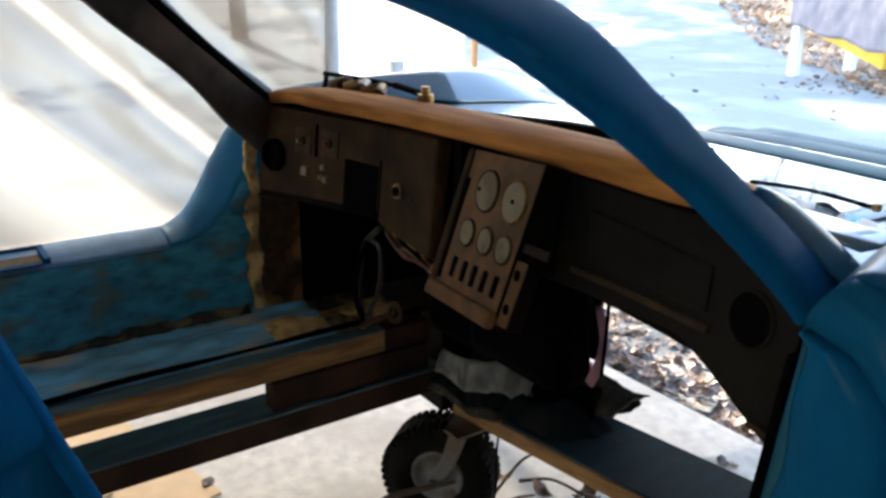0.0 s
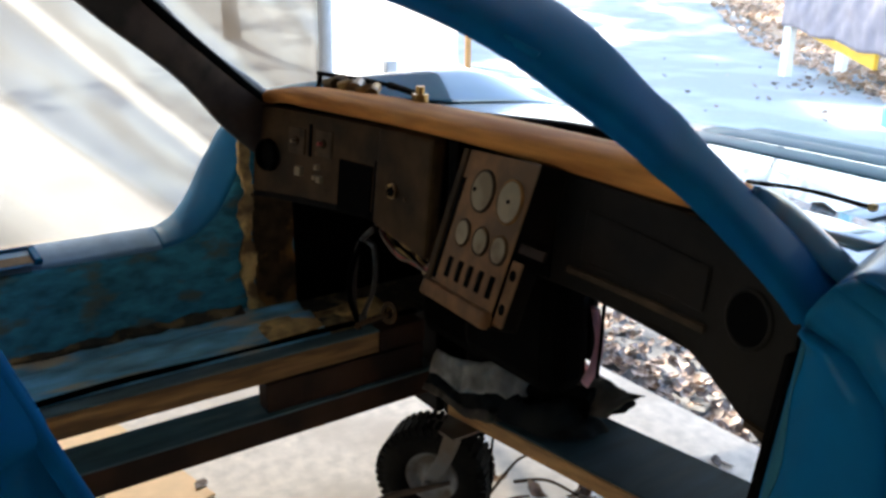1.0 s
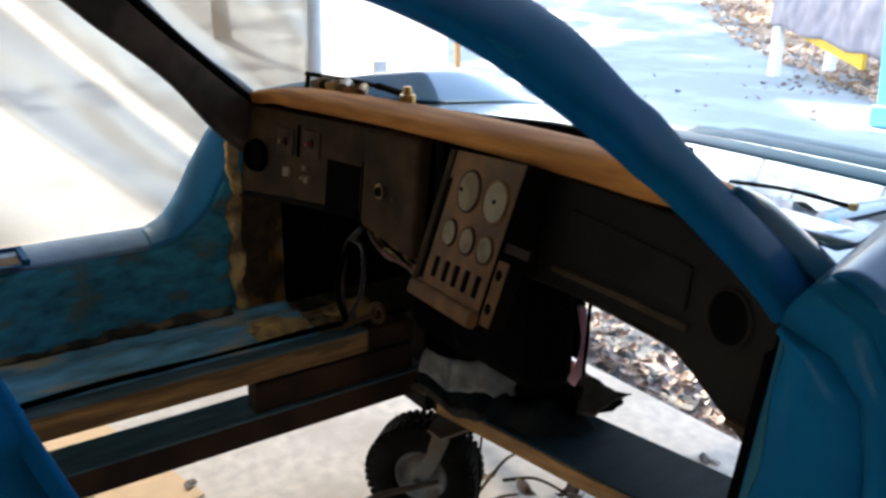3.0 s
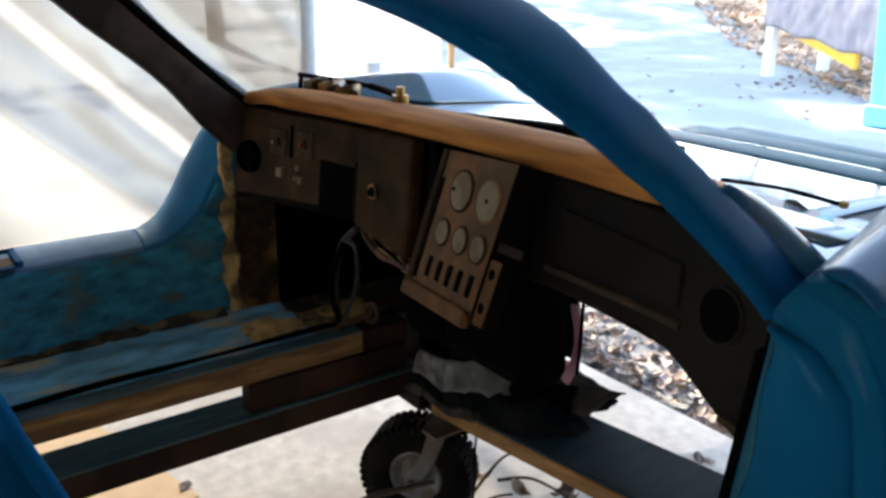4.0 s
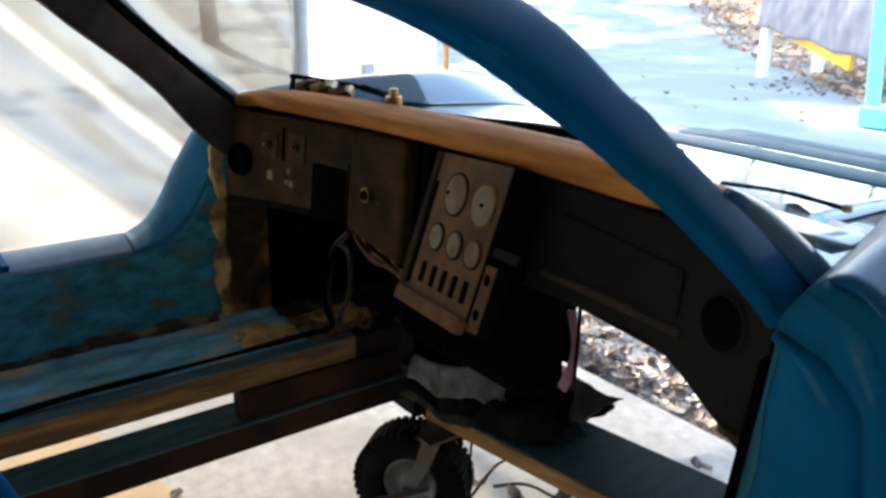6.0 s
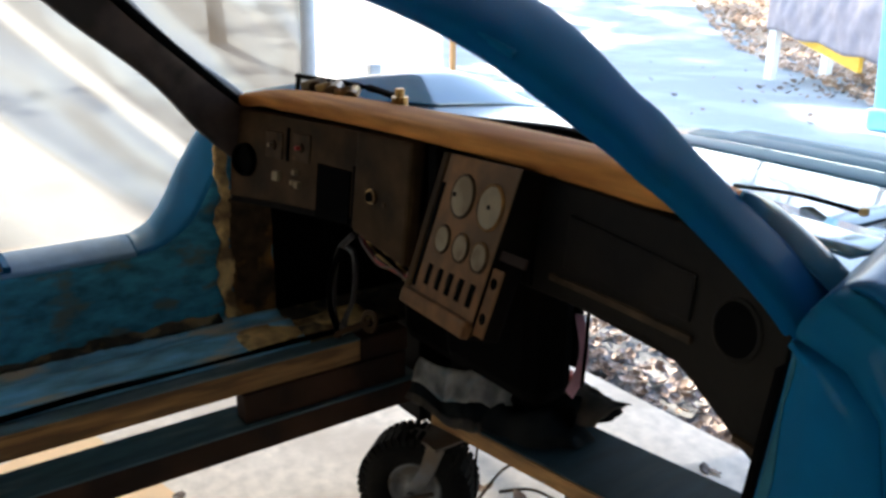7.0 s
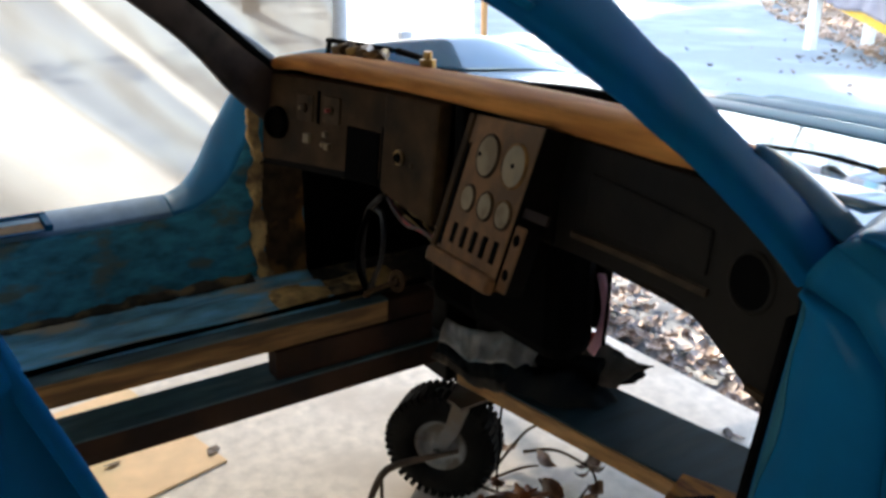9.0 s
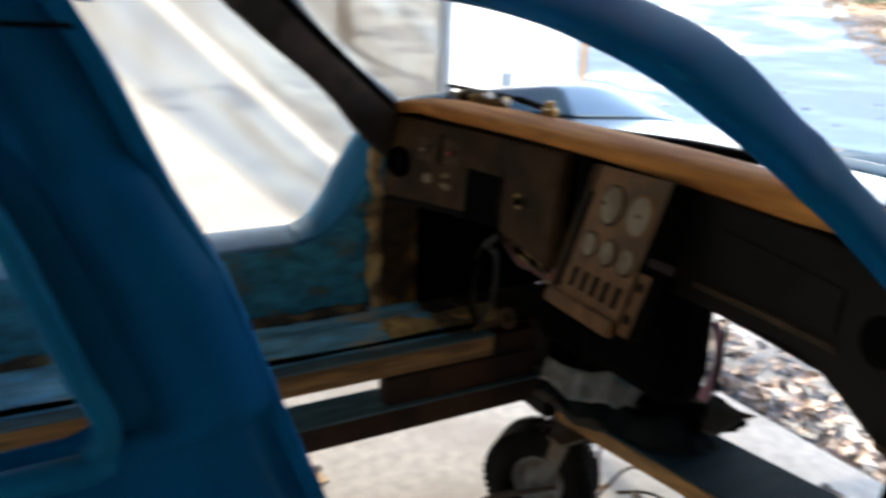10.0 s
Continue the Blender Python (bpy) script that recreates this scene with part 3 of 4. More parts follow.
cpart("switch_divider", dash_slab(-0.483, -0.477, 0.862, 0.925, 0.009, 0.006, 1), M_BLACK, dash)
for x, z, w in ((-0.509, 0.829, 0.009), (-0.452, 0.845, 0.005), (-0.443, 0.822, 0.006), (-0.458, 0.824, 0.004)):
    cpart("push_button", dash_slab(x - w, x + w, z - w, z + w, 0.014, 0.010, 1), M_FACE, dash, "small worn white button", bevel=0.001)
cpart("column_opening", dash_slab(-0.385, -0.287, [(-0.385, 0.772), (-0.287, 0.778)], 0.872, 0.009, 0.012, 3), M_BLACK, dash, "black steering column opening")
cpart("lower_lip", dash_slab(-0.66, -0.28, [(-0.66, 0.752), (-0.40, 0.768), (-0.28, 0.775)], [(-0.66, 0.766), (-0.40, 0.783), (-0.28, 0.79)], 0.004, 0.02, 10), M_DARK, dash, "dark lower lip", bevel=0.002)
cpart("ignition_panel", dash_slab(-0.262, -0.105, [(-0.262, 0.775), (-0.20, 0.762), (-0.105, 0.745)], 0.95, 0.020, 0.03, 6), M_PANEL, dash, "grey brown ignition panel", bevel=0.008)
plug_on("lock_collar", -0.205, 0.846, 0.019, 0.013, 0.006, M_BRASS, dash, "worn brass ignition lock", seg=24, r2=0.013)
plug_on("keyhole", -0.205, 0.846, 0.0245, 0.009, 0.003, M_BLACK, dash)
plug_on("screw", -0.170, 0.838, 0.019, 0.004, 0.003, M_BROWN, dash, seg=10)
cpart("panel_side", dash_slab(-0.275, -0.262, 0.775, 0.885, 0.012, 0.02, 1), M_BLACK, dash)

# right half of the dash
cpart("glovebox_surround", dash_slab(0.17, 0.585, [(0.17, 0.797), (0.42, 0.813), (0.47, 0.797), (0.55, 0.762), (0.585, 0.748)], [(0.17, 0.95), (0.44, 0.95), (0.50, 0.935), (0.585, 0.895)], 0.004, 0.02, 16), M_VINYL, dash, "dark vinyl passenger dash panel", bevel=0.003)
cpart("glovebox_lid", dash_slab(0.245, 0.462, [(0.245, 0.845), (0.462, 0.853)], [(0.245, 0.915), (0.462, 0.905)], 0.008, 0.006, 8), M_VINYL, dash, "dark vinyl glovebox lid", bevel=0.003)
cpart("trim_strip", dash_slab(0.222, 0.470, [(0.222, 0.824), (0.47, 0.833)], [(0.222, 0.833), (0.47, 0.842)], 0.010, 0.008, 8), M_BROWN, dash, "dull brown trim strip", bevel=0.002)
plug_on("speaker_hole", 0.524, 0.870, 0.003, 0.028, 0.004, M_BLACK, dash, "empty round speaker hole")
ring_on("speaker_ring", 0.524, 0.870, 0.0045, 0.032, 0.004, M_VINYL, dash, depth=0.003)
cpart("corner_trim", dash_slab(0.545, 0.575, 0.765, 0.772, 0.009, 0.006, 2), M_PANEL, dash)
cpart("stack_flank", boxed((0.155, 0.02, 0.80), (0.185, 0.06, 0.95)), M_DARK, dash, bevel=0.004)
cpart("stack_flank", boxed((-0.075, 0.035, 0.74), (-0.05, 0.07, 0.955)), M_BLACK, dash, bevel=0.004)

# gauge stack, turned towards the driver
GP_O = Vector((-0.012, 0.030, 0.946))
GP_U = Vector((0.193, -0.030, 0.014)).normalized()
GP_V = Vector((-0.028, -0.060, -0.221)).normalized()
GP_N = GP_V.cross(GP_U).normalized()
GP_N = GP_N if GP_N.y < 0 else -GP_N


def gp(u, v, n=0.0):
    return GP_O + GP_U * u + GP_V * v + GP_N * n


def gbox(u0, u1, v0, v1, n0, n1):
    bm = boxed((0, 0, 0), (1, 1, 1))
    for q in bm.verts:
        q.co = gp(u0 + (u1 - u0) * q.co.x, v0 + (v1 - v0) * q.co.y, n0 + (n1 - n0) * q.co.z)
    return bm


stack = cpart("gauge_panel", gbox(0.0, 0.198, -0.004, 0.212, -0.004, 0.0), M_GPANEL, label="tan metal gauge panel turned to the driver", bevel=0.0015)
cpart("panel_flange", gbox(-0.012, 0.004, -0.004, 0.235, -0.045, 0.004), M_PANEL, stack, "bare metal side flange", bevel=0.002)
cpart("panel_channel", gbox(0.006, 0.016, 0.04, 0.205, -0.001, 0.0015), M_BLACK, stack)
cpart("panel_lip", gbox(-0.004, 0.2, 0.21, 0.236, -0.03, 0.012), M_GPANEL, stack, "rounded lower lip", bevel=0.006)
cpart("panel_edge", gbox(0.1975, 0.2, -0.004, 0.235, -0.05, -0.001), M_DARK, stack, bevel=0.002)
for u, v, r in ((0.077, 0.052, 0.030), (0.156, 0.0555, 0.030), (0.0577, 0.1205, 0.0195), (0.114, 0.1225, 0.0195), (0.1676, 0.1245, 0.0195)):
    g = cpart("gauge", disc(bmesh.new(), gp(u, v, -0.02), GP_N, r, 0.0225, 32), M_BLACK, stack)
    cpart("bezel", lathe(gp(u, v, 0), GP_N, [(r - 0.001, 0.002), (r, 0.004), (r + 0.0012, 0.004), (r + 0.0022, 0.002), (r + 0.0022, 0)], 32), M_BROWN, stack, smooth=True)
    cpart("dial", disc(bmesh.new(), gp(u, v, 0.0026), GP_N, r - 0.0015, 0.001, 32), M_FACE, stack, "faded pale dial")
    if r > 0.025:
        cpart("spindle", disc(bmesh.new(), gp(u - (0.02 if u < 0.1 else 0), v, 0.0036), GP_N, 0.003, 0.002, 12), M_BLACK, stack)
for i, u in enumerate((0.046, 0.080, 0.111, 0.142, 0.174)):
    cpart("switch_slot", gbox(u - 0.007, u + 0.007, 0.162, 0.195, -0.006, 0.0012), M_BLACK, stack, "empty switch slot", bevel=0.001)
    if i in (1, 2, 3):
        cpart("rocker", gbox(u - 0.005, u + 0.004, 0.166, 0.190 - 0.004 * i, 0.0012, 0.0035), M_DARK, stack, bevel=0.001)
brk = cpart("stack_bracket", gbox(0.2, 0.226, 0.13, 0.226, -0.008, -0.004), M_GPANEL, stack, "drilled metal bracket", bevel=0.002)
for v in (0.15, 0.2):
    cpart("bracket_hole", disc(bmesh.new(), gp(0.213, v, -0.0075), GP_N, 0.008, 0.004, 20), M_BLACK, stack)
cpart("bracket_tab", gbox(0.2, 0.26, 0.105, 0.118, -0.012, -0.008), M_RED, stack, "rusty tab")

# under-dash wiring and metal
wire("cable", [(-0.39, 0.05, 0.70), (-0.40, 0.03, 0.64), (-0.41, 0.03, 0.58), (-0.405, 0.04, 0.535), (-0.41, 0.05, 0.505)], 0.006, M_BLACK, None).name = "hanging_cable"
tagged(bpy.data.objects["hanging_cable"], "black cable hanging below the dashboard", "cable")
cpart("steering_bracket", sweep(smoothpath([(-0.355, 0.06, 0.735), (-0.40, 0.05, 0.69), (-0.425, 0.05, 0.62), (-0.425, 0.05, 0.55), (-0.405, 0.05, 0.525), (-0.385, 0.05, 0.55)]), 0.013, 0.010), M_PILLAR, label="bent brown steering bracket", smooth=True)
cpart("steering_bracket", sweep(smoothpath([(-0.385, 0.06, 0.70), (-0.35, 0.055, 0.695), (-0.338, 0.05, 0.65), (-0.352, 0.05, 0.60), (-0.378, 0.05, 0.56), (-0.388, 0.05, 0.535)]), 0.012, 0.009), M_PILLAR, smooth=True)
cpart("column_stub", sweep([(-0.34, 0.07, 0.74), (-0.24, 0.11, 0.70), (-0.17, 0.14, 0.67)], 0.02, 0.02, power=2), M_BLACK, label="dark steering column stub", smooth=True)
cpart("column_clamp", lathe((-0.172, 0.085, 0.70), (0.6, 0.4, -0.25), [(0.014, 0), (0.019, 0), (0.019, 0.010), (0.014, 0.010)], 24), M_CHROME, label="bright clamp", smooth=True)
for k in range(5):
    o = 0.007 * k
    cpart("loom_wire", sweep(smoothpath([(-0.335 + o, 0.06, 0.735), (-0.29, 0.045 + o, 0.728 - o), (-0.25, 0.05, 0.705 + 0.6 * o), (-0.205, 0.055 + o, 0.708 - o), (-0.165, 0.06, 0.70 + o), (-0.15, 0.07, 0.75)]), 0.006, 0.006, (0.3, 0.5, 0.8), 2, 6), (M_WIRE, M_REDBITS, M_WIRE, M_BLACK, M_GLUE)[k], smooth=True)
cpart("pedal_bracket", lathe((-0.30, 0.06, 0.575), (0.2, -1, 0.3), [(0.012, 0), (0.022, 0), (0.022, 0.006), (0.012, 0.006), (0.012, 0)], 24), M_PANEL, label="dull round pedal bracket")
cpart("pedal_arm", sweep([(-0.30, 0.06, 0.575), (-0.35, 0.03, 0.545), (-0.37, 0.02, 0.53)], 0.014, 0.006), M_PANEL)
cpart("fuse_tag", boxed((-0.545, 0.05, 0.735), (-0.505, 0.06, 0.75), None), M_FACE, label="pale plastic fuse tag", bevel=0.002)
for k in range(7):
    x = -0.30 + 0.02 * k
    cpart("loom_wire", sweep(smoothpath([(x, 0.08, 0.78), (x + 0.02 * math.sin(k * 2.1), 0.07, 0.735 - 0.005 * k), (x + 0.06, 0.085 + 0.01 * (k % 3), 0.715 - 0.006 * k), (x + 0.12, 0.10, 0.74)]), 0.005, 0.005, (0.3, 0.5, 0.8), 2, 6), (M_RED, M_BLACK, M_GLUE)[k % 3], smooth=True)

# ---- bonnet, wings ----
def bonnet_z(x, y):
    z = lerp(y, [-0.1, 0.1, 0.35, 0.60, 0.76, 0.9, 1.0, 1.3], [0.925, 0.925, 0.917, 0.903, 0.885, 0.845, 0.80, 0.62])
    return z + 0.018 * math.cos((x - CX) * 2.2)


hood = cpart("bonnet", grid(lambda u, v: (-0.58 + 1.08 * u, 0.10 + 1.20 * v, bonnet_z(-0.58 + 1.08 * u, 0.10 + 1.2 * v)), 30, 60), M_GLOSS, label="glossy blue bonnet", smooth=True, solid=0.008)
for k in range(3):
    y = 0.50 + 0.125 * k
    cpart("bonnet_rib", sweep([(x, y + 0.03 * (x - 0.1) ** 2, bonnet_z(x, y) + 0.005) for x in np.linspace(-0.02, 0.48, 10)], 0.085, 0.012, (0, 1, 0), 2.2, 10), M_RIB, hood, "raised dull blue rib across the bonnet", smooth=True)


def wing(s, name):
    """Front wing: from the bonnet seam over a crest and down the flank."""

    def fn(u, v):
        y = -0.055 + 1.35 * u
        crest = soft(y, [-0.07, 0.1, 0.28, 0.45, 0.55, 0.68, 0.8, 1.0, 1.3], [0.962, 0.982, 0.992, 1.0, 0.99, 0.94, 0.875, 0.78, 0.60])
        k = lerp(y, [-0.07, 0.12, 0.4], [1.0, 0.7, 0.0])
        out = lerp(y, [-0.07, 0.4, 0.9, 1.3], [0.78, 0.785, 0.75, 0.62])
        a = bonnet_z(CX + s * 0.54, max(y, 0.1)) + 0.002
        rise = crest - 0.962
        xa, za = [0.655, 0.68, 0.70, 0.732, 0.762, 0.777, 0.784, 0.785], [0.92, 0.952, 0.957, 0.938, 0.887, 0.80, 0.62, 0.40]
        xb, zb = [0.53, 0.57, 0.62, 0.665, 0.70, out, out + 0.01, out - 0.01], [a, 0.5 * (a + crest), crest, crest - 0.012, crest - 0.05, crest - 0.14, 0.62, 0.40]
        xs = [k * p + (1 - k) * q for p, q in zip(xa, xb)]
        zs = [k * (p + (rise if p > 0.9 else 0)) + (1 - k) * q for p, q in zip(za, zb)]
        t = [0, 0.15, 0.3, 0.42, 0.54, 0.68, 0.84, 1]
        return (CX + s * soft(v, t, xs), y, soft(v, t, zs))

    cpart(name, grid(fn, 60, 34), M_GLOSS if s < 0 else M_WING, label="glossy blue front wing", smooth=True, solid=0.006)


wing(-1, "front_wing")
wing(1, "front_wing")
cpart("windscreen_seal", sweep([(x, dash_y(x) + 0.12, lerp(x, [-0.6, -0.15, 0.05, 0.40], [0.955, 0.968, 0.980, 0.990])) for x in np.linspace(-0.60, 0.32, 24)], 0.03, 0.016, (0, 1, 0)), M_BLACK, label="black windscreen rubber seal", smooth=True)
cpart("cowl", grid(lambda u, v: (-0.62 + 1.2 * u, dash_y(-0.62 + 1.2 * u) + 0.08 + 0.12 * v, 0.945 - 0.01 * v), 24, 3), M_GLOSS, smooth=True, solid=0.006)
cpart("cowl_slot", sweep([(0.44, 0.225, 0.936), (0.48, 0.19, 0.936), (0.52, 0.145, 0.938)], 0.018, 0.006, (0.6, 0.8, 0)), M_BLACK, label="dark cowl slot", smooth=True)
wip = cpart("wiper_arm", sweep(smoothpath([(0.34, 0.222, 0.945), (0.42, 0.232, 0.948), (0.503, 0.232, 0.944)]), 0.006, 0.005), M_BLACK, label="black wiper arm stub", smooth=True)
cpart("wiper_end", boxed((0.498, 0.228, 0.940), (0.507, 0.238, 0.949)), M_GLUE, wip, bevel=0.002)

# hinge post beside the passenger opening
POST_S = [0, 0.5, 0.68, 0.80, 0.90, 1.0]


def groove(t):
    """Rounded corner line of the door recess, from its foot to the pillar."""
    return lerp(t, POST_S, [0.712, 0.708, 0.702, 0.688, 0.655, 0.610]), lerp(t, POST_S, [0.40, 0.70, 0.80, 0.862, 0.892, 0.904])


def flange_edge(t):
    return lerp(t, POST_S, [0.745, 0.742, 0.737, 0.722, 0.692, 0.640]), lerp(t, POST_S, [0.40, 0.70, 0.80, 0.885, 0.935, 0.955])


def recess(u, v):
    x1, z = groove(v)
    x0 = 0.560 + 0.052 * (z - 0.40) / 0.48
    return (x0 + (x1 - x0) * u, -0.068 - 0.010 * math.sin(math.pi * u) + 0.010 * u**8, z)


def flange(u, v):
    (xa, za), (xb, zb) = groove(v), flange_edge(v)
    return (xa + (xb - xa) * u, -0.060 - 0.030 * math.sin(math.pi * min(1, u * 1.25) * 0.62) + 0.04 * max(0, u - 0.7) ** 1.5, za + (zb - za) * u)


cpart("hinge_post", grid(recess, 16, 40), M_TEAL, label="worn teal door hinge post", smooth=True, solid=0.006)
cpart("worn_edge", grid(lambda u, v: Vector(recess(0.02 + (0.075 + 0.07 * noise.noise(Vector((v * 7, 0, 6)))) * u, 0.97 * v)) - Vector((0, 0.004, 0)), 5, 40), M_WORNEDGE, label="chalky worn paint along the post edge", smooth=True, solid=0.001)
cpart("wing_shoulder", grid(lambda u, v: (flange_edge(v)[0] - 0.004 * u, -0.084 + 0.42 * u, flange_edge(v)[1] + 0.012 * math.sin(u * 1.5)), 10, 40), M_TEAL, smooth=True, solid=0.004)
cpart("post_flange", grid(flange, 10, 40), M_TEAL, label="rounded blue door opening flange", smooth=True, solid=0.006)
cpart("post_return", grid(lambda u, v: (0.545 + 0.052 * v, -0.062 + 0.06 * u, 0.40 + 0.47 * v), 4, 10), M_BLACK, solid=0.006)

# rear post and quarter panel behind the passenger opening
def rear_edge(z):
    return lerp(z, [0.4, 0.70, 0.853, 0.9, 1.0, 1.05, 1.10, 1.16, 1.2, 1.25], [-0.56, -0.575, -0.622, -0.637, -0.672, -0.688, -0.713, -0.735, -0.755, -0.79])


def rear_back(z):
    return lerp(z, [0.4, 0.953, 0.966, 0.978, 1.0, 1.024, 1.064, 1.10, 1.2, 1.25], [-1.4, -1.4, -0.785, -0.757, -0.764, -0.772, -0.783, -0.795, -0.84, -0.87])


def rear_post(u, v):
    z = 0.40 + 0.82 * v
    a, b = rear_edge(z), rear_back(z)
    return (0.545 + 0.018 * math.sin(math.pi * min(1, u * 1.4)) + 0.06 * (1 - v) * u - 0.05 * max(0, v - 0.8) - 0.010 * lerp(z, [1.108, 1.122], [0, 1]), a + (b - a) * u, z)


cpart("rear_post", grid(rear_post, 24, 140), M_PAINT, label="blue door pillar and quarter panel", smooth=True, solid=0.012)
cpart("quarter_lip", sweep(smoothpath([(0.560, -0.84, 1.20), (0.568, -0.797, 1.10), (0.572, -0.784, 1.064), (0.574, -0.769, 1.015), (0.575, -0.758, 0.984), (0.578, -0.768, 0.967), (0.584, -0.80, 0.965), (0.59, -1.1, 0.966)]), 0.022, 0.014, (1, 0, 0)), M_TEAL, label="worn rounded lip of the quarter window opening", smooth=True)
cpart("post_edge", sweep([(0.549, rear_edge(z) - 0.003, z) for z in np.linspace(0.41, 1.2, 30)], 0.013, 0.012, (1, 0, 0), 2), M_PAINT, label="rounded front edge of the door pillar", smooth=True)
cpart("roof_seam", sweep([(0.568, -0.752, 1.187), (0.572, -0.80, 1.189), (0.57, -0.86, 1.19)], 0.003, 0.003), M_BLACK, label="dark roof seam", smooth=True)

# ---- wiper linkage lying on the dash top ----
link = thing("wiper_linkage", "dark wiper arm with dirty metal linkage on the dash top", "wiper linkage", (-0.40, 0.10, 0.995))
L = Vector((-0.40, 0.10, 1.006))


def lpart(name, bm, material, label="", **k):
    bm.transform(Matrix.Translation(-L))
    return part(name, bm, material, link, label, **k)


lpart("arm", sweep(smoothpath([(-0.66, 0.105, 1.012), (-0.55, 0.115, 1.012), (-0.40, 0.125, 1.011), (-0.26, 0.11, 1.007)]), 0.014, 0.010), M_BLACK, smooth=True)
lpart("strut", sweep([(-0.655, 0.105, 1.010), (-0.635, 0.09, 0.985)], 0.010, 0.010), M_BLACK)
lpart("pivot", disc(disc(bmesh.new(), (-0.262, 0.105, 0.985), (0, 0, 1), 0.015, 0.026, 16), (-0.262, 0.105, 1.011), (0, 0, 1), 0.008, 0.014, 12), M_BRASS, "tarnished brass pivot")
lpart("rod", sweep([(-0.26, 0.10, 0.992), (-0.20, 0.095, 0.99), (-0.155, 0.09, 0.992)], 0.005, 0.005), M_STEEL)
for k, (x, r) in enumerate(((-0.565, 0.013), (-0.535, 0.017), (-0.50, 0.014), (-0.465, 0.016), (-0.43, 0.012), (-0.40, 0.012))):
    lpart("fitting", disc(bmesh.new(), (x, 0.07 + 0.015 * (k % 2), 0.996), (0.5 * (-1) ** k, 0.6, 0.3), r * 1.15, 0.034, 10, r * 0.8), (M_CHROME, M_BROWN, M_BRASS)[k % 3], "dirty metal fitting", bevel=0.002)
lpart("link_bar", sweep([(-0.59, 0.09, 0.994), (-0.47, 0.10, 0.996), (-0.38, 0.095, 0.994)], 0.012, 0.006), M_STEEL)

# ---- dolly ----
dolly = thing("dolly", "wooden wheeled dolly of lumber rails under the body", "dolly", (0, 0, 0))
# last stretch of the rail is coloured dark for the shade it runs into
part("rail_end", boxed((-0.509, 0.132, 0.407), (-0.463, 0.25, 0.459)), M_RED, dolly, "end of the upper rail, shade put into its darker colour", bevel=0.003)
part("upper_rail", boxed((-0.508, -1.3, 0.408), (-0.464, 0.13, 0.458)), M_WOOD, dolly, "raw lumber rail with dirty blue top", bevel=0.003)
part("rail_top", boxed((-0.509, -1.3, 0.458), (-0.463, 0.13, 0.4615)), M_RAILPAINT, dolly)
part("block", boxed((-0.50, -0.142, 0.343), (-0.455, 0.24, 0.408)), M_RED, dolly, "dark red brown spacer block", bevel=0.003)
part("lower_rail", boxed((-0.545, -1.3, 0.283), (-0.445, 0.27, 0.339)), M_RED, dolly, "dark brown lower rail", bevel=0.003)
part("rail_paint", boxed((-0.547, -1.3, 0.3385), (-0.443, 0.27, 0.343)), M_RAILPAINT, dolly, "blue grey painted top")
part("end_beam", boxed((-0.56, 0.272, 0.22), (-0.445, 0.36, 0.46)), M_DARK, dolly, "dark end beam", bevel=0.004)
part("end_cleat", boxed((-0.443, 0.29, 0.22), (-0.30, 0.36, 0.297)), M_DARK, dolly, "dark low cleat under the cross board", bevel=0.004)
rot = Matrix.Translation((-0.37, 0.250, 0.30)) @ Matrix.Rotation(radians(8.6), 4, "Z")
part("cross_board", boxed((0.0, 0.003, -0.006), (0.66, 0.194, 0.0), rot), M_BLUEWOOD, dolly, "blue grey top of the cross board", bevel=0.002)
part("board_core", boxed((0.0, 0.0, -0.042), (0.66, 0.194, -0.006), rot), M_WOODX, dolly, "raw orange board edge", bevel=0.003)
brace_at = Matrix.Translation((0.19, 0.345, 0.262)) @ Matrix.Rotation(radians(20), 4, "Z")
part("corner_brace", boxed((0.0, -0.25, 0.0), (0.20, 0.015, 0.043), brace_at), M_RUSTWOOD, dolly, "rusty orange lumber corner brace", bevel=0.004)
part("brace_slot", sweep([brace_at @ Vector(p) for p in ((0.024, -0.073, 0.0435), (0.074, -0.025, 0.0435))], 0.024, 0.004, (0.9, -0.3, 0), 2, 16), M_BLACK, dolly, "dark worn slot in the brace")
for x, y in ((-0.40, -1.1), (0.33, 0.16), (0.34, 0.34)):
    part("foot_block", boxed((x - 0.05, y - 0.05, 0.0), (x + 0.05, y + 0.05, 0.214)), M_WOODX, dolly)

WC, WA = Vector((-0.362, 0.212, 0.131)), Vector((math.cos(radians(-52)), math.sin(radians(-52)), 0))
WT = Vector((0, 0, 1)).cross(WA).normalized()
caster = thing("caster_wheel", "black pneumatic caster wheel under the dolly corner", "wheel", (WC.x, WC.y, 0))
W0 = Vector((WC.x, WC.y, 0))


def wpart(name, bm, material, label="", parent=None, **k):
    bm.transform(Matrix.Translation(-W0))
    return part(name, bm, material, parent or caster, label, **k)


tyre = wpart("tyre", lathe(WC, WA, [(0.060, -0.028), (0.070, -0.040), (0.098, -0.046), (0.117, -0.040), (0.127, -0.020), (0.129, 0), (0.127, 0.020), (0.117, 0.040), (0.098, 0.046), (0.070, 0.040), (0.060, 0.028), (0.056, 0)], 56), M_RUBBER, "worn black knobbly tyre", smooth=True)
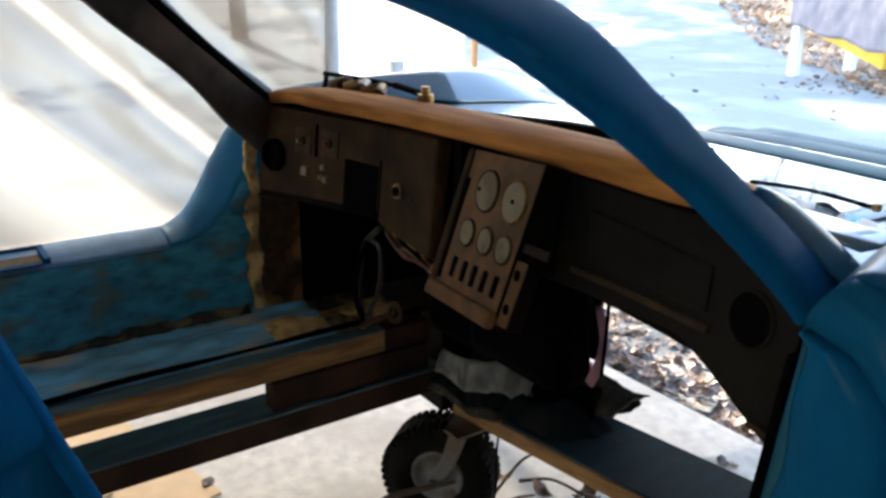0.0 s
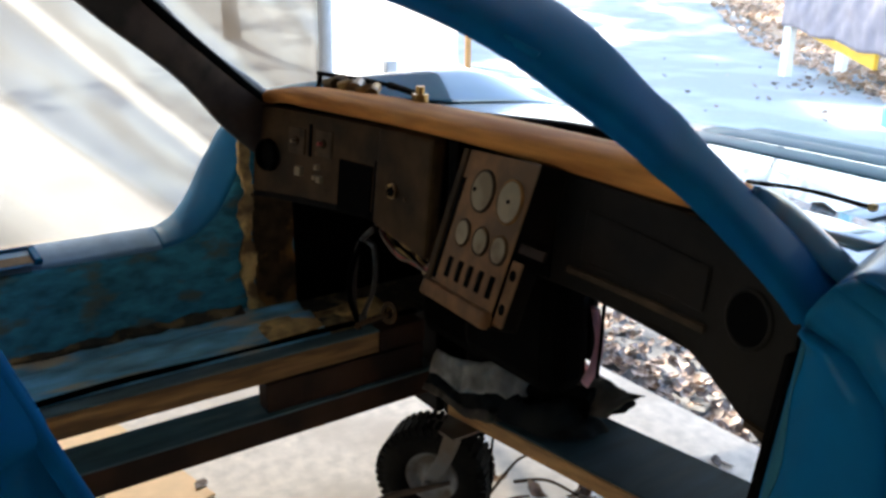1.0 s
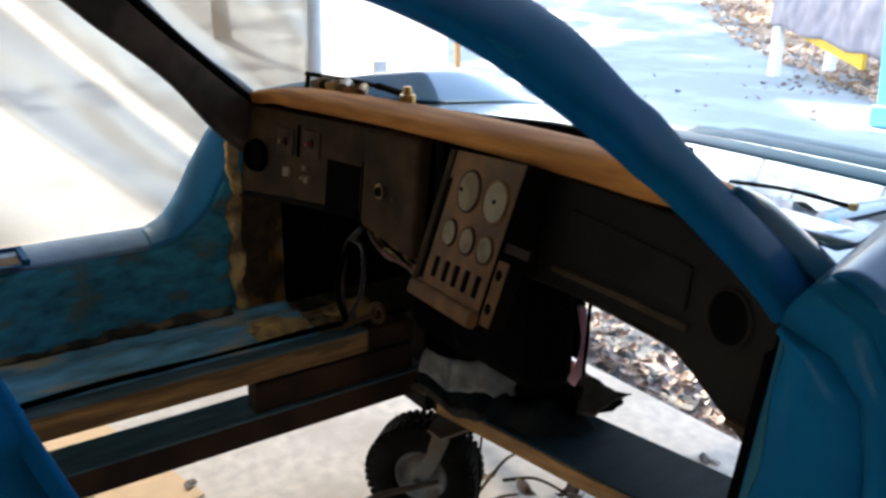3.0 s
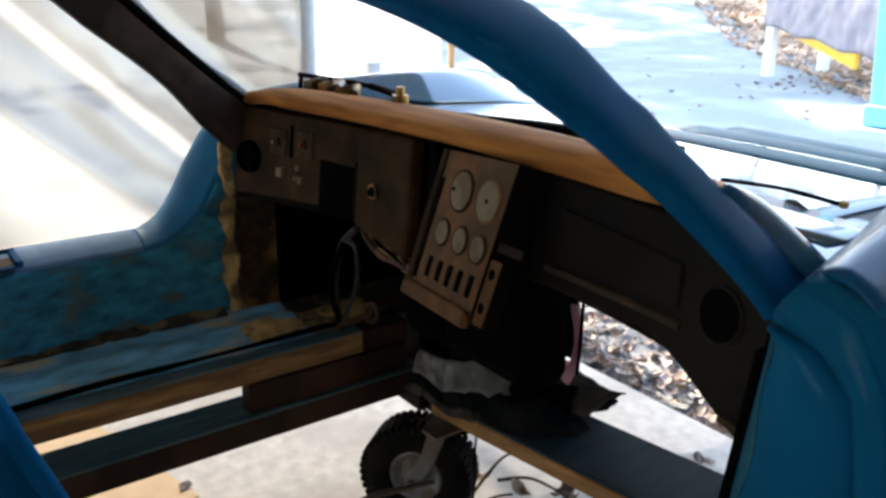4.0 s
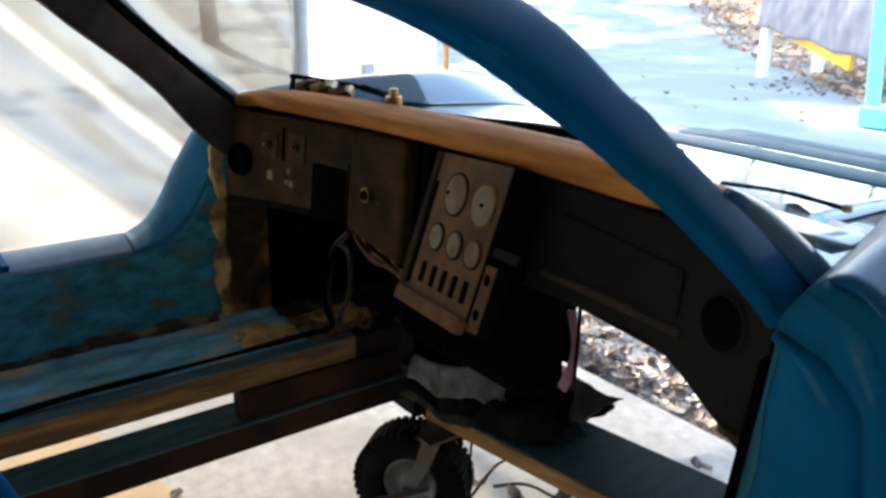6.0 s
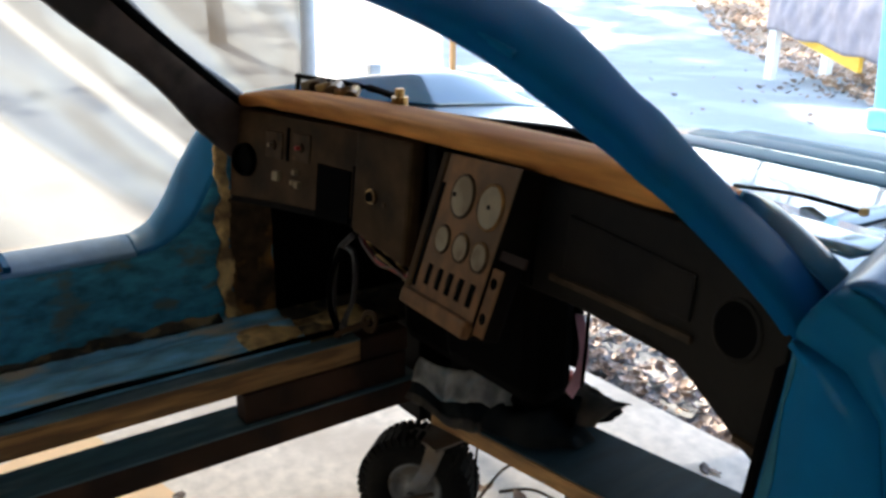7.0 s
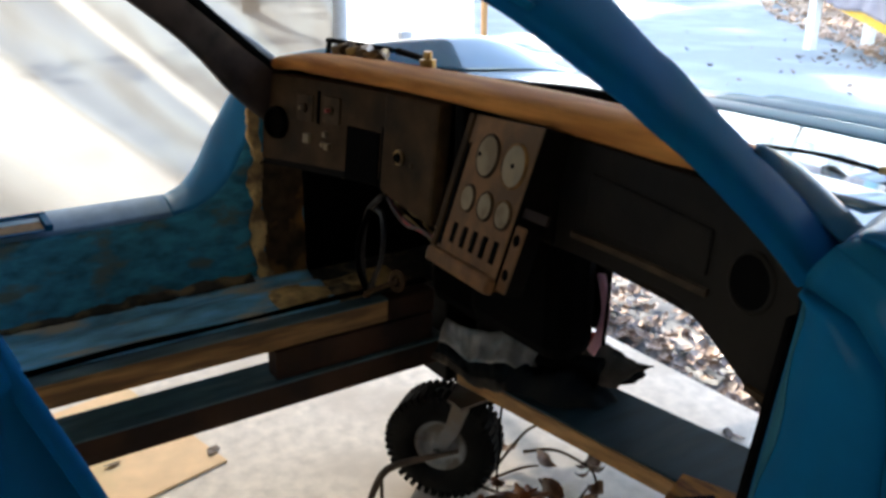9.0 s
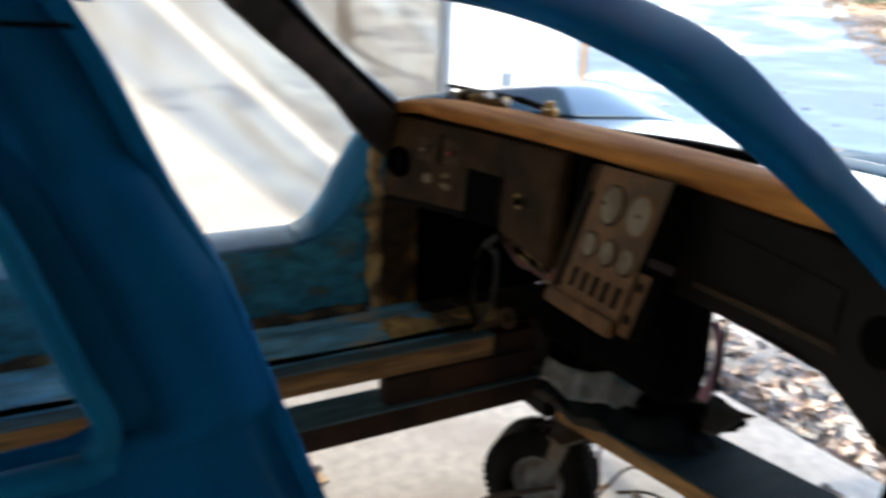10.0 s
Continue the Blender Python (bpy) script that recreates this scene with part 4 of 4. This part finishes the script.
for side in (-1, 1):
    bm = bmesh.new()
    for k in range(44):
        a = 2 * math.pi * (k + 0.25 * side) / 44
        d = WT * math.cos(a) + Vector((0, 0, 1)) * math.sin(a)
        e = WA.cross(d)
        m = Matrix((e.to_tuple() + (0,), d.to_tuple() + (0,), WA.to_tuple() + (0,), (0, 0, 0, 1))).transposed()
        box(bm, (-0.0055, 0.110, 0.004 * side - 0.002), (0.0055, 0.1305, 0.042 * side), Matrix.Translation(WC) @ m)
    wpart("tread", bm, M_RUBBER, "", tyre)
wpart("rim", lathe(WC, WA, [(0.001, 0.034), (0.014, 0.034), (0.022, 0.030), (0.024, 0.016), (0.044, 0.012), (0.052, 0.022), (0.060, 0.034), (0.063, 0.028), (0.058, 0.0), (0.06, -0.03), (0.001, -0.03)], 40), M_RIM, "dull grey rim", smooth=True)
wpart("axle_nut", disc(bmesh.new(), WC + WA * 0.058, WA, 0.011, 0.012, 6), M_STEEL)
up = Vector((0, 0, 1))
for s in (-1, 1):
    wpart("fork_leg", sweep([WC + WA * 0.056 * s - WT * 0.0, WC + WA * 0.056 * s + up * 0.06 + WT * 0.035, WC + WA * 0.05 * s + up * 0.125 + WT * 0.055], [0.036, 0.034, 0.04], 0.006, side=WT, power=5), M_STEEL, "grey steel caster fork", bevel=0.001)
wpart("fork_plate", boxed((-0.05, -0.05, 0), (0.05, 0.05, 0.006), Matrix.Translation(WC + up * 0.123 + WT * 0.05)), M_STEEL)

# ---- things on the cross board ----
def heaped(wide, deep, high, seed, spin, folds):
    """A crumpled heap of cloth: a ragged outline, ridged folds across it, edges that lie down."""

    def fn(u, v):
        a, r = 2 * math.pi * u, max(v, 0.02)
        edge = 1 + 0.22 * noise.noise(Vector((2.2 * math.cos(a) + seed, 2.2 * math.sin(a), seed)))
        x, y = 0.5 * wide * r * edge * math.cos(a), 0.5 * deep * r * edge * math.sin(a)
        ridge = abs(noise.noise(Vector((x * folds + seed, y * folds * 0.6, seed))))
        z = high * (1 - r**2.5) * (0.55 + 1.5 * ridge) + 0.25 * high * (1 - r) * noise.noise(Vector((x * 50, y * 50, seed)))
        return Matrix.Rotation(spin, 3, "Z") @ Vector((x, y, max(0.002, z + 0.003)))

    return grid(fn, 64, 20, closed_u=True)


def line_at(u, pts):
    k = np.linspace(0, 1, len(pts))
    return Vector([soft(u, k, [p[c] for p in pts], 0.06) for c in range(3)])


RAG_AT = Vector((-0.33, 0.30, 0.302))
RAG_FRONT = [(-0.405, 0.200, 0.326), (-0.36, 0.232, 0.306), (-0.30, 0.246, 0.284), (-0.23, 0.265, 0.298), (-0.20, 0.32, 0.306)]
RAG_CREST = [(-0.432, 0.262, 0.396), (-0.395, 0.275, 0.386), (-0.345, 0.300, 0.380), (-0.305, 0.375, 0.400), (-0.235, 0.39, 0.356)]
RAG_BACK = [(-0.44, 0.29, 0.36), (-0.39, 0.32, 0.345), (-0.33, 0.39, 0.350), (-0.28, 0.43, 0.325), (-0.23, 0.43, 0.306)]


def rag_cloth(u, v):
    """Thrown over the board's end: hangs in front, two raised folds, lies down behind."""
    a, b, c = line_at(u, RAG_FRONT), line_at(u, RAG_CREST), line_at(u, RAG_BACK)
    p = a.lerp(b, v / 0.65) if v < 0.65 else b.lerp(c, (v - 0.65) / 0.35)
    fold = 0.010 * noise.noise(Vector((u * 9, v * 3, 2))) + 0.005 * noise.noise(Vector((u * 24, v * 9, 4)))
    return p + Vector((0.5 * fold, -0.7 * fold, fold + 0.005 * math.sin(v / 0.65 * math.pi) * math.sin(u * 13))) - RAG_AT


rag = thing("rag", "crumpled dirty grey rag thrown over the cross board end", "rag", RAG_AT)
part("fold", grid(lambda u, v: rag_cloth(u, 0.27 + 0.73 * v), 48, 18), M_RAG, rag, "pale grey upper fold", smooth=True, solid=0.003)
part("dark_band", grid(lambda u, v: rag_cloth(u, 0.10 + 0.17 * v) - Vector((0.002, -0.002, 0.003)), 48, 9), M_DARKCLOTH, rag, "dark band below the pale fold", smooth=True, solid=0.003)
part("hem", grid(lambda u, v: rag_cloth(u, 0.10 * v), 48, 5), M_OLDRAG, rag, "tan hem hanging over the board", smooth=True, solid=0.003)
under = thing("dark_cloth", "dark oily cloth beside the grey rag", "cloth", (-0.175, 0.375, 0.302))
part("cloth", heaped(0.24, 0.17, 0.055, 7.9, 0.35, 15), M_DARKCLOTH, under, smooth=True)
strip = thing("brown_rag", "dull brown rag lying across the black case", "rag", (-0.155, 0.43, 0.366))
part("cloth", grid(lambda u, v: (-0.09 + 0.19 * u + 0.02 * v, -0.03 + 0.085 * v + 0.03 * u, 0.010 + 0.016 * math.sin(u * 6) * (1 - 0.5 * v) + 0.008 * noise.noise(Vector((u * 8, v * 5, 3))) - 0.03 * (1 - v) ** 3), 24, 12), M_OLDRAG, strip, smooth=True, solid=0.003)
bag = thing("black_bag", "torn black plastic bag on the cross board", "bag", (-0.19, 0.475, 0.302))
part("sack", heaped(0.25, 0.13, 0.045, 5.2, 0.8, 16), M_BLACK, bag, smooth=True)
part("torn_tip", sweep(smoothpath([(0.02, -0.01, 0.02), (0.075, 0.03, 0.03), (0.12, 0.055, 0.045)]), [0.09, 0.06, 0.004], [0.022, 0.014, 0.002], (1, -0.6, 0), 3, 12), M_BLACK, bag, smooth=True)
bits = thing("black_case", "dirty black plastic case on the cross board", "case", (-0.165, 0.415, 0.302))
turned = Matrix.Rotation(radians(30), 4, "Z")
part("body", boxed((-0.075, -0.04, 0), (0.06, 0.04, 0.046), turned), M_BLACK, bits, bevel=0.006)
part("lid", boxed((-0.078, -0.043, 0.048), (0.063, 0.043, 0.068), turned), M_BLACK, bits, bevel=0.007)
part("catch", boxed((-0.008, -0.048, 0.03), (0.002, -0.0435, 0.046), turned), M_GLUE, bits, "tarnished metal catch", bevel=0.001)
can = thing("red_bottle", "red plastic bottle lying behind the bag", "bottle", (-0.265, 0.45, 0.385))
part("bottle", lathe((0, 0, 0), (1, 0.2, 0.1), [(0.001, -0.09), (0.034, -0.088), (0.036, 0.05), (0.016, 0.08), (0.015, 0.1), (0.001, 0.1)], 24), M_REDBITS, can, smooth=True)
pk = thing("pink_loom", "pink plastic and black wire hanging from the heater box", "wire", (0.095, 0.16, 0.655))
part("strip", sweep(smoothpath([(0.05, 0.0, 0.06), (0.055, 0.01, 0.0), (0.045, 0.01, -0.05), (0.02, 0.02, -0.09)]), 0.018, 0.006), M_PINK, pk, smooth=True)
part("lead", sweep(smoothpath([(0.075, 0.0, 0.115), (0.06, 0.01, 0.09), (0.068, 0.0, 0.02), (0.055, 0.01, -0.06)]), 0.006, 0.006, power=2, seg=8), M_BLACK, pk, smooth=True)
part("lead", sweep(smoothpath([(0.06, 0.0, 0.13), (0.09, 0.0, 0.135), (0.12, 0.0, 0.125), (0.10, 0.01, 0.14)]), 0.006, 0.006, power=2, seg=8), M_BLACK, pk, smooth=True)

# ---- floor clutter ----
card = thing("card_sheet", "tan cardboard sheet lying on the concrete", "cardboard", (-0.9, -0.36, 0.0))
part("sheet", boxed((-0.32, -0.30, 0.001), (0.20, 0.14, 0.007), Matrix.Rotation(radians(13), 4, "Z")), M_PLY, card, bevel=0.001)
stick = thing("branch", "bare brown branch leaning on the caster wheel", "branch", (-0.30, 0.03, 0.0))
part("stem", sweep(smoothpath([(0.02, 0.165, 0.150), (-0.005, 0.115, 0.140), (-0.04, 0.055, 0.125), (-0.058, 0.018, 0.103), (-0.062, -0.01, 0.05), (-0.058, -0.03, 0.005)]), [0.010, 0.014, 0.017, 0.016, 0.012], [0.010, 0.014, 0.017, 0.016, 0.012], power=2, seg=10), M_TWIG, stick, smooth=True)
part("twig", sweep(smoothpath([(-0.058, 0.014, 0.095), (-0.036, 0.002, 0.045), (-0.018, -0.006, 0.004)]), 0.008, 0.008, power=2, seg=8), M_TWIG, stick, smooth=True)
part("hanging_cord", sweep(smoothpath([(-0.25, 0.29, 0.27), (-0.262, 0.294, 0.20), (-0.256, 0.29, 0.12), (-0.27, 0.294, 0.05), (-0.27, 0.30, 0.004)]), 0.005, 0.005, power=2, seg=8), M_BLACK, dolly, "thin black cord hanging beside the caster wheel", smooth=True)


def leaf_mesh(bm, c, size, rng, curl=0.5):
    q = Euler((rng.uniform(-0.7, 0.7), rng.uniform(-0.7, 0.7), rng.uniform(0, 6.28))).to_matrix()
    rows = []
    for i in range(5):
        t = i / 4
        w = size * 0.38 * math.sin(math.pi * min(0.97, t * 0.9 + 0.06)) * rng.uniform(0.7, 1.2)
        z = curl * size * (t - 0.5) ** 2 * 1.6
        lift = curl * w * 0.6
        rows.append([bm.verts.new(Vector(c) + q @ Vector((s * w, (t - 0.5) * size, z + abs(s) * lift))) for s in (-1, 0, 1)])
    for a, b in zip(rows, rows[1:]):
        for k in range(2):
            f = bm.faces.new((a[k], a[k + 1], b[k + 1], b[k]))
            f.smooth = True


def litter(name, n, place, size, material, label, seed):
    rng = random.Random(seed)
    bm = bmesh.new()
    for _ in range(n):
        leaf_mesh(bm, place(rng), rng.uniform(*size), rng)
    return tagged(part(name, bm, material), label, "leaves", kind="stuff")


tagged(part("gutter", grid(lambda u, v: (-3.2 + 7.4 * u, 1.122 + (0.85 + 0.12 * noise.noise(Vector((u * 30, 1, 0)))) * v, ground_z(-3.2 + 7.4 * u, 1.122 + 0.85 * v) + 0.006), 80, 4), M_GUTTER, smooth=True), "strip of dark grey grit along the slab edge", "ground", kind="structure")


def heap(rng):
    while True:
        x, y = rng.uniform(-2.2, 1.0), 1.13 + abs(rng.gauss(0.0, 0.26))
        if y > 1.14:
            return (x, y, ground_z(x, y) + 0.012 + rng.random() ** 2 * 0.05)


litter("leaf_heap", 1500, heap, (0.022, 0.058), M_LEAF, "heap of dry pale brown leaves along the slab edge", 4)


def scattered(rng):
    x, y = rng.uniform(-9, 3), 1.5 + 14 * rng.random() ** 1.6
    return (x, y, ground_z(x, y) + 0.012)


litter("driveway_leaves", 260, scattered, (0.04, 0.09), M_LEAF, "fallen leaves scattered on the driveway", 5)


def bank_at(across, along):
    """A place beyond the driveway's edge, which runs away to the far left."""
    x, y = -7.0 + 0.71 * across - 0.70 * along, 12.8 + 0.70 * across + 0.71 * along
    return x, y, ground_z(x, y)


def far_bank(rng):
    x, y, z = bank_at(-0.6 + 14 * rng.random() ** 1.4, rng.uniform(-6, 30))
    return (x, y, z + 0.04)


tagged(part("bank", grid(lambda u, v: Vector(bank_at(0.35 * noise.noise(Vector((v * 60, 0, 0))) * (1 - u) + 60 * u, -12 + 90 * v)) + Vector((0, 0, 0.02)), 40, 60), M_SOIL, smooth=True), "brown leaf covered bank beyond the driveway", "ground", kind="structure")
litter("leaf_bank", 9000, far_bank, (0.08, 0.2), M_PALELEAF, "dry leaf litter beyond the driveway", 6)


def below_table(rng):
    x, y = rng.uniform(-5.6, -2.6), rng.uniform(8.6, 11.0)
    return (x, y, ground_z(x, y) + 0.012)


litter("table_leaves", 130, below_table, (0.05, 0.10), M_LEAF, "fallen leaves under the covered table", 8)

rng = random.Random(9)
for k, (x, y, s) in enumerate(((-0.79, -0.195, 0.045), (-0.70, 0.44, 0.06), (-0.665, 0.455, 0.045), (-0.145, 0.955, 0.05), (-0.12, 0.965, 0.04), (-1.02, -0.30, 0.04), (-0.86, -0.42, 0.04), (-0.03, 0.66, 0.045))):
    bm = bmesh.new()
    leaf_mesh(bm, (0, 0, 0.008), s, rng, 0.4)
    bmesh.ops.scale(bm, vec=(1, 1, 0.35), verts=bm.verts)
    lo = min(v.co.z for v in bm.verts)
    bmesh.ops.translate(bm, verts=bm.verts, vec=(0, 0, 0.0015 - lo))
    tagged(part("fallen_leaf", bm, M_LEAF, None, solid=0.001), "single dry brown leaf on the concrete", "leaf", "loose leaves on the slab").location = (x, y, 0.007 if x < -0.75 and y < 0 else 0)

vine = thing("dead_vine", "dead vine with a few curled brown leaves on the floor", "vine", (-0.25, 0.40, 0))
for pts in (
    [(-0.07, -0.10, 0.006), (-0.095, -0.03, 0.03), (-0.10, 0.04, 0.075), (-0.09, 0.07, 0.09), (-0.085, 0.085, 0.085)],
    [(-0.07, -0.09, 0.006), (-0.04, -0.02, 0.03), (-0.02, 0.02, 0.034)],
    [(-0.09, 0.03, 0.03), (-0.04, 0.08, 0.045), (0.02, 0.10, 0.045), (0.075, 0.11, 0.03), (0.15, 0.05, 0.006)],
    [(0.01, 0.0, 0.02), (0.09, -0.03, 0.03), (0.14, -0.02, 0.035), (0.11, 0.05, 0.03), (0.08, 0.09, 0.012)],
    [(-0.06, -0.12, 0.006), (0.02, -0.10, 0.02), (0.08, -0.06, 0.012)],
):
    part("stem", sweep(smoothpath(pts), [0.009, 0.007, 0.005], [0.009, 0.007, 0.005], power=2, seg=7), M_TWIG, vine, smooth=True)
rng = random.Random(21)
for x, y, z, size, pale in ((0.05, 0.13, 0.035, 0.05, 1), (0.045, 0.105, 0.03, 0.045, 1), (0.075, 0.12, 0.03, 0.05, 1), (0.06, 0.09, 0.02, 0.04, 0), (-0.11, -0.01, 0.035, 0.05, 0), (-0.10, 0.01, 0.04, 0.04, 0), (-0.015, 0.025, 0.04, 0.06, 0), (-0.085, 0.09, 0.085, 0.035, 0), (0.13, 0.06, 0.03, 0.055, 0), (0.14, 0.04, 0.02, 0.05, 0), (0.07, -0.02, 0.035, 0.06, 0), (0.155, 0.215, 0.012, 0.03, 1)):
    bm = bmesh.new()
    leaf_mesh(bm, (x, y, z), size, rng, 0.9)
    part("leaf", bm, M_LEAF if pale else M_DRYLEAF, vine)
for k in range(26):
    bm = bmesh.new()
    leaf_mesh(bm, (rng.gauss(0.045, 0.035), rng.gauss(-0.115, 0.028), rng.uniform(0.012, 0.04)), rng.uniform(0.04, 0.075), rng, 0.9)
    part("leaf", bm, M_RUSSET, vine)

# ---- outside ----
TX, TY = -6.03, 10.1
table = thing("covered_table", "tall load under a draped grey tarp on white legs", "covered load", (TX, TY, -0.05))
turn = Matrix.Rotation(radians(-24), 4, "Z")


def tarp(u, v):
    """Bottom edge in front, up the front, over the top, down behind."""
    x = -0.12 + 3.5 * u
    low = 0.70 - 0.13 * x + 0.025 * math.sin(x * 7)
    crumple = 0.05 * noise.noise(Vector((x * 3, v * 7, 1))) + 0.025 * noise.noise(Vector((x * 9, v * 16, 5)))
    if v < 0.45:
        p = (x, -0.02 + 0.10 * (v / 0.45) ** 2 + crumple, low + (1.85 - low) * v / 0.45)
    elif v < 0.75:
        p = (x, 0.08 + 1.0 * (v - 0.45) / 0.3, 1.85 + 0.08 * math.sin((v - 0.45) / 0.3 * math.pi) + crumple)
    else:
        p = (x, 1.08 + crumple, 1.85 - 1.1 * (v - 0.75) / 0.25)
    return turn @ Vector(p)


part("tarp", grid(tarp, 90, 60), M_TARP, table, "creased grey tarp", smooth=True, solid=0.01)
for x, y in ((0.0, 0.06), (3.2, 0.06), (0.0, 0.95), (3.2, 0.95)):
    part("leg", boxed((x - 0.085, y - 0.05, 0), (x + 0.085, y + 0.05, 0.86), turn), M_WHITE, table, "white painted leg", bevel=0.004)
part("top", boxed((-0.08, 0.10, 0.86), (3.3, 0.98, 0.91), turn), M_WOODX, table)
bm = boxed((0, 0, 0), (1, 1, 1))
for q in bm.verts:
    a, b = q.co.x, q.co.z
    q.co = turn @ Vector((0.36 + 1.5 * a, 0.02 + 0.06 * q.co.y, 0.66 - 0.19 * a - (0.03 + 0.17 * a) * (1 - b)))
part("strut", bm, M_YELLOW, table, "yellow painted tapered strut below the tarp", bevel=0.006)
tq = thing("turquoise_frame", "turquoise painted post beside the covered table", "post", (-2.84, 7.05, -0.05))
part("upright", sweep([(0.03, 0, 0), (-0.03, 0.02, 0.6), (-0.10, 0.04, 1.4)], 0.12, 0.08, (1, 0, 0), 5), M_TURQ, tq)
part("foot", boxed((-0.08, -0.10, 0), (0.22, 0.10, 0.20)), M_TURQ, tq, bevel=0.03)
part("brace", sweep([(0, 0, 0.1), (0.35, 0.1, 0.02)], 0.07, 0.07, power=4), M_TURQ, tq)
post = thing("wooden_post", "bare orange wooden post at the end of the sheeting", "post", (-2.22, 1.665, -0.05))
part("shaft", boxed((-0.012, -0.012, 0), (0.012, 0.012, 2.6)), M_ORANGEWOOD, post, bevel=0.004)
stake = thing("grey_stake", "short grey stake before the white sheeting", "stake", (-2.1, 1.16, 0))
part("shaft", boxed((-0.02, -0.028, 0), (0.02, 0.028, 0.87)), M_PIPE, stake, bevel=0.004)


def bush(x, y, r, h, seed):
    rg = random.Random(seed)
    ob = thing("bush", "green leafy bush at the edge of the driveway", "bush", (x, y, ground_z(x, y)), "bushes")
    bm = bmesh.new()
    for _ in range(420):
        a, e, d = rg.uniform(0, 6.28), rg.uniform(0, 1), r * rg.random() ** 0.4
        leaf_mesh(bm, (d * math.cos(a) * (1 - 0.5 * e), d * math.sin(a) * (1 - 0.5 * e), h * e * (1 - 0.5 * (d / r) ** 2) + 0.05), rg.uniform(0.10, 0.24), rg, 0.3)
    part("foliage", bm, M_GREEN, ob)
    for k in range(5):
        part("stem", sweep(smoothpath([(0, 0, 0), (0.2 * r * math.cos(k * 1.3), 0.2 * r * math.sin(k * 1.3), h * 0.4), (0.5 * r * math.cos(k * 1.3), 0.5 * r * math.sin(k * 1.3), h * 0.8)]), [0.06, 0.02], [0.06, 0.02], power=2, seg=6), M_BARK, ob)


for k, (x, y, r, h) in enumerate(((-16.0, 24.0, 1.3, 1.2), (-13.8, 24.6, 1.5, 1.5), (-11.5, 25.0, 1.4, 1.3), (-18.5, 24.5, 1.2, 0.9))):
    bush(x, y, r, h, 30 + k)


def tree(x, y, h, r, seed, leaves=150, turned=0.0, foliage=M_GREEN):
    rg = random.Random(seed)
    z0 = ground_z(x, y)
    ob = thing("tree", "tall tree with a thin leafy crown beyond the driveway", "tree", (x, y, z0), "trees")
    part("trunk", sweep(smoothpath([(0, 0, -0.1), (0.1, 0, h * 0.3), (-0.1, 0.1, h * 0.65), (0.1, 0.1, h * 0.95)]), [0.4, 0.28, 0.16, 0.05], [0.4, 0.28, 0.16, 0.05], power=2, seg=12), M_BARK, ob, smooth=True)
    bm = bmesh.new()
    for k in range(16):
        a, zz = k * 2.4, h * (0.4 + 0.55 * k / 16)
        rr = r * (1.1 - 0.55 * k / 16)
        tip = Vector((rr * math.cos(a), rr * math.sin(a), zz + 0.25 * rr))
        part("limb", sweep(smoothpath([(0, 0, zz), tuple(tip * 0.5 + Vector((0, 0, zz * 0.5))), tuple(tip)]), [0.11, 0.03], [0.11, 0.03], power=2, seg=6), M_BARK, ob)
        for _ in range(leaves):
            f = rg.uniform(0.3, 1.1)
            leaf_mesh(bm, (tip.x * f + rg.gauss(0, 0.36), tip.y * f + rg.gauss(0, 0.36), zz + (tip.z - zz) * f + rg.gauss(0, 0.32)), rg.uniform(0.22, 0.42), rg, 0.3)
    part("crown", bm, foliage, ob)
    ob.rotation_euler.z = turned


# an unseen row placed to shade the driveway, and an autumn wood behind the bank
for k, (x, y, h, r, leaves, turned) in enumerate(((-17.3, 9.0, 20, 3.0, 300, 5.45), (-17.29, 6.26, 12, 3.6, 60, 4.82), (-21.66, 15.02, 14, 4.2, 420, 4.71), (-21.51, 13.3, 13, 4.0, 420, 6.11), (-11.5, 6.0, 11, 2.0, 260, 0), (-31.66, 13.95, 14, 4.0, 200, 0.94), (-8.5, 26.0, 14, 4.2, 150, 0), (-30.53, 21.97, 13, 4.0, 220, 0))):
    tree(x, y, h, r, 60 + k, leaves, turned)
for k, (x, y, h, r) in enumerate(((-29.0, 33.0, 12, 4.2), (-21.5, 35.5, 9, 3.6), (-14.5, 33.5, 13, 4.2), (-6.0, 36.0, 10, 4.0), (2.5, 34.0, 13, 4.4))):
    tree(x, y, h, r, 80 + k, 90, 0.7 * k, M_GREEN if k % 2 else M_AUTUMN)
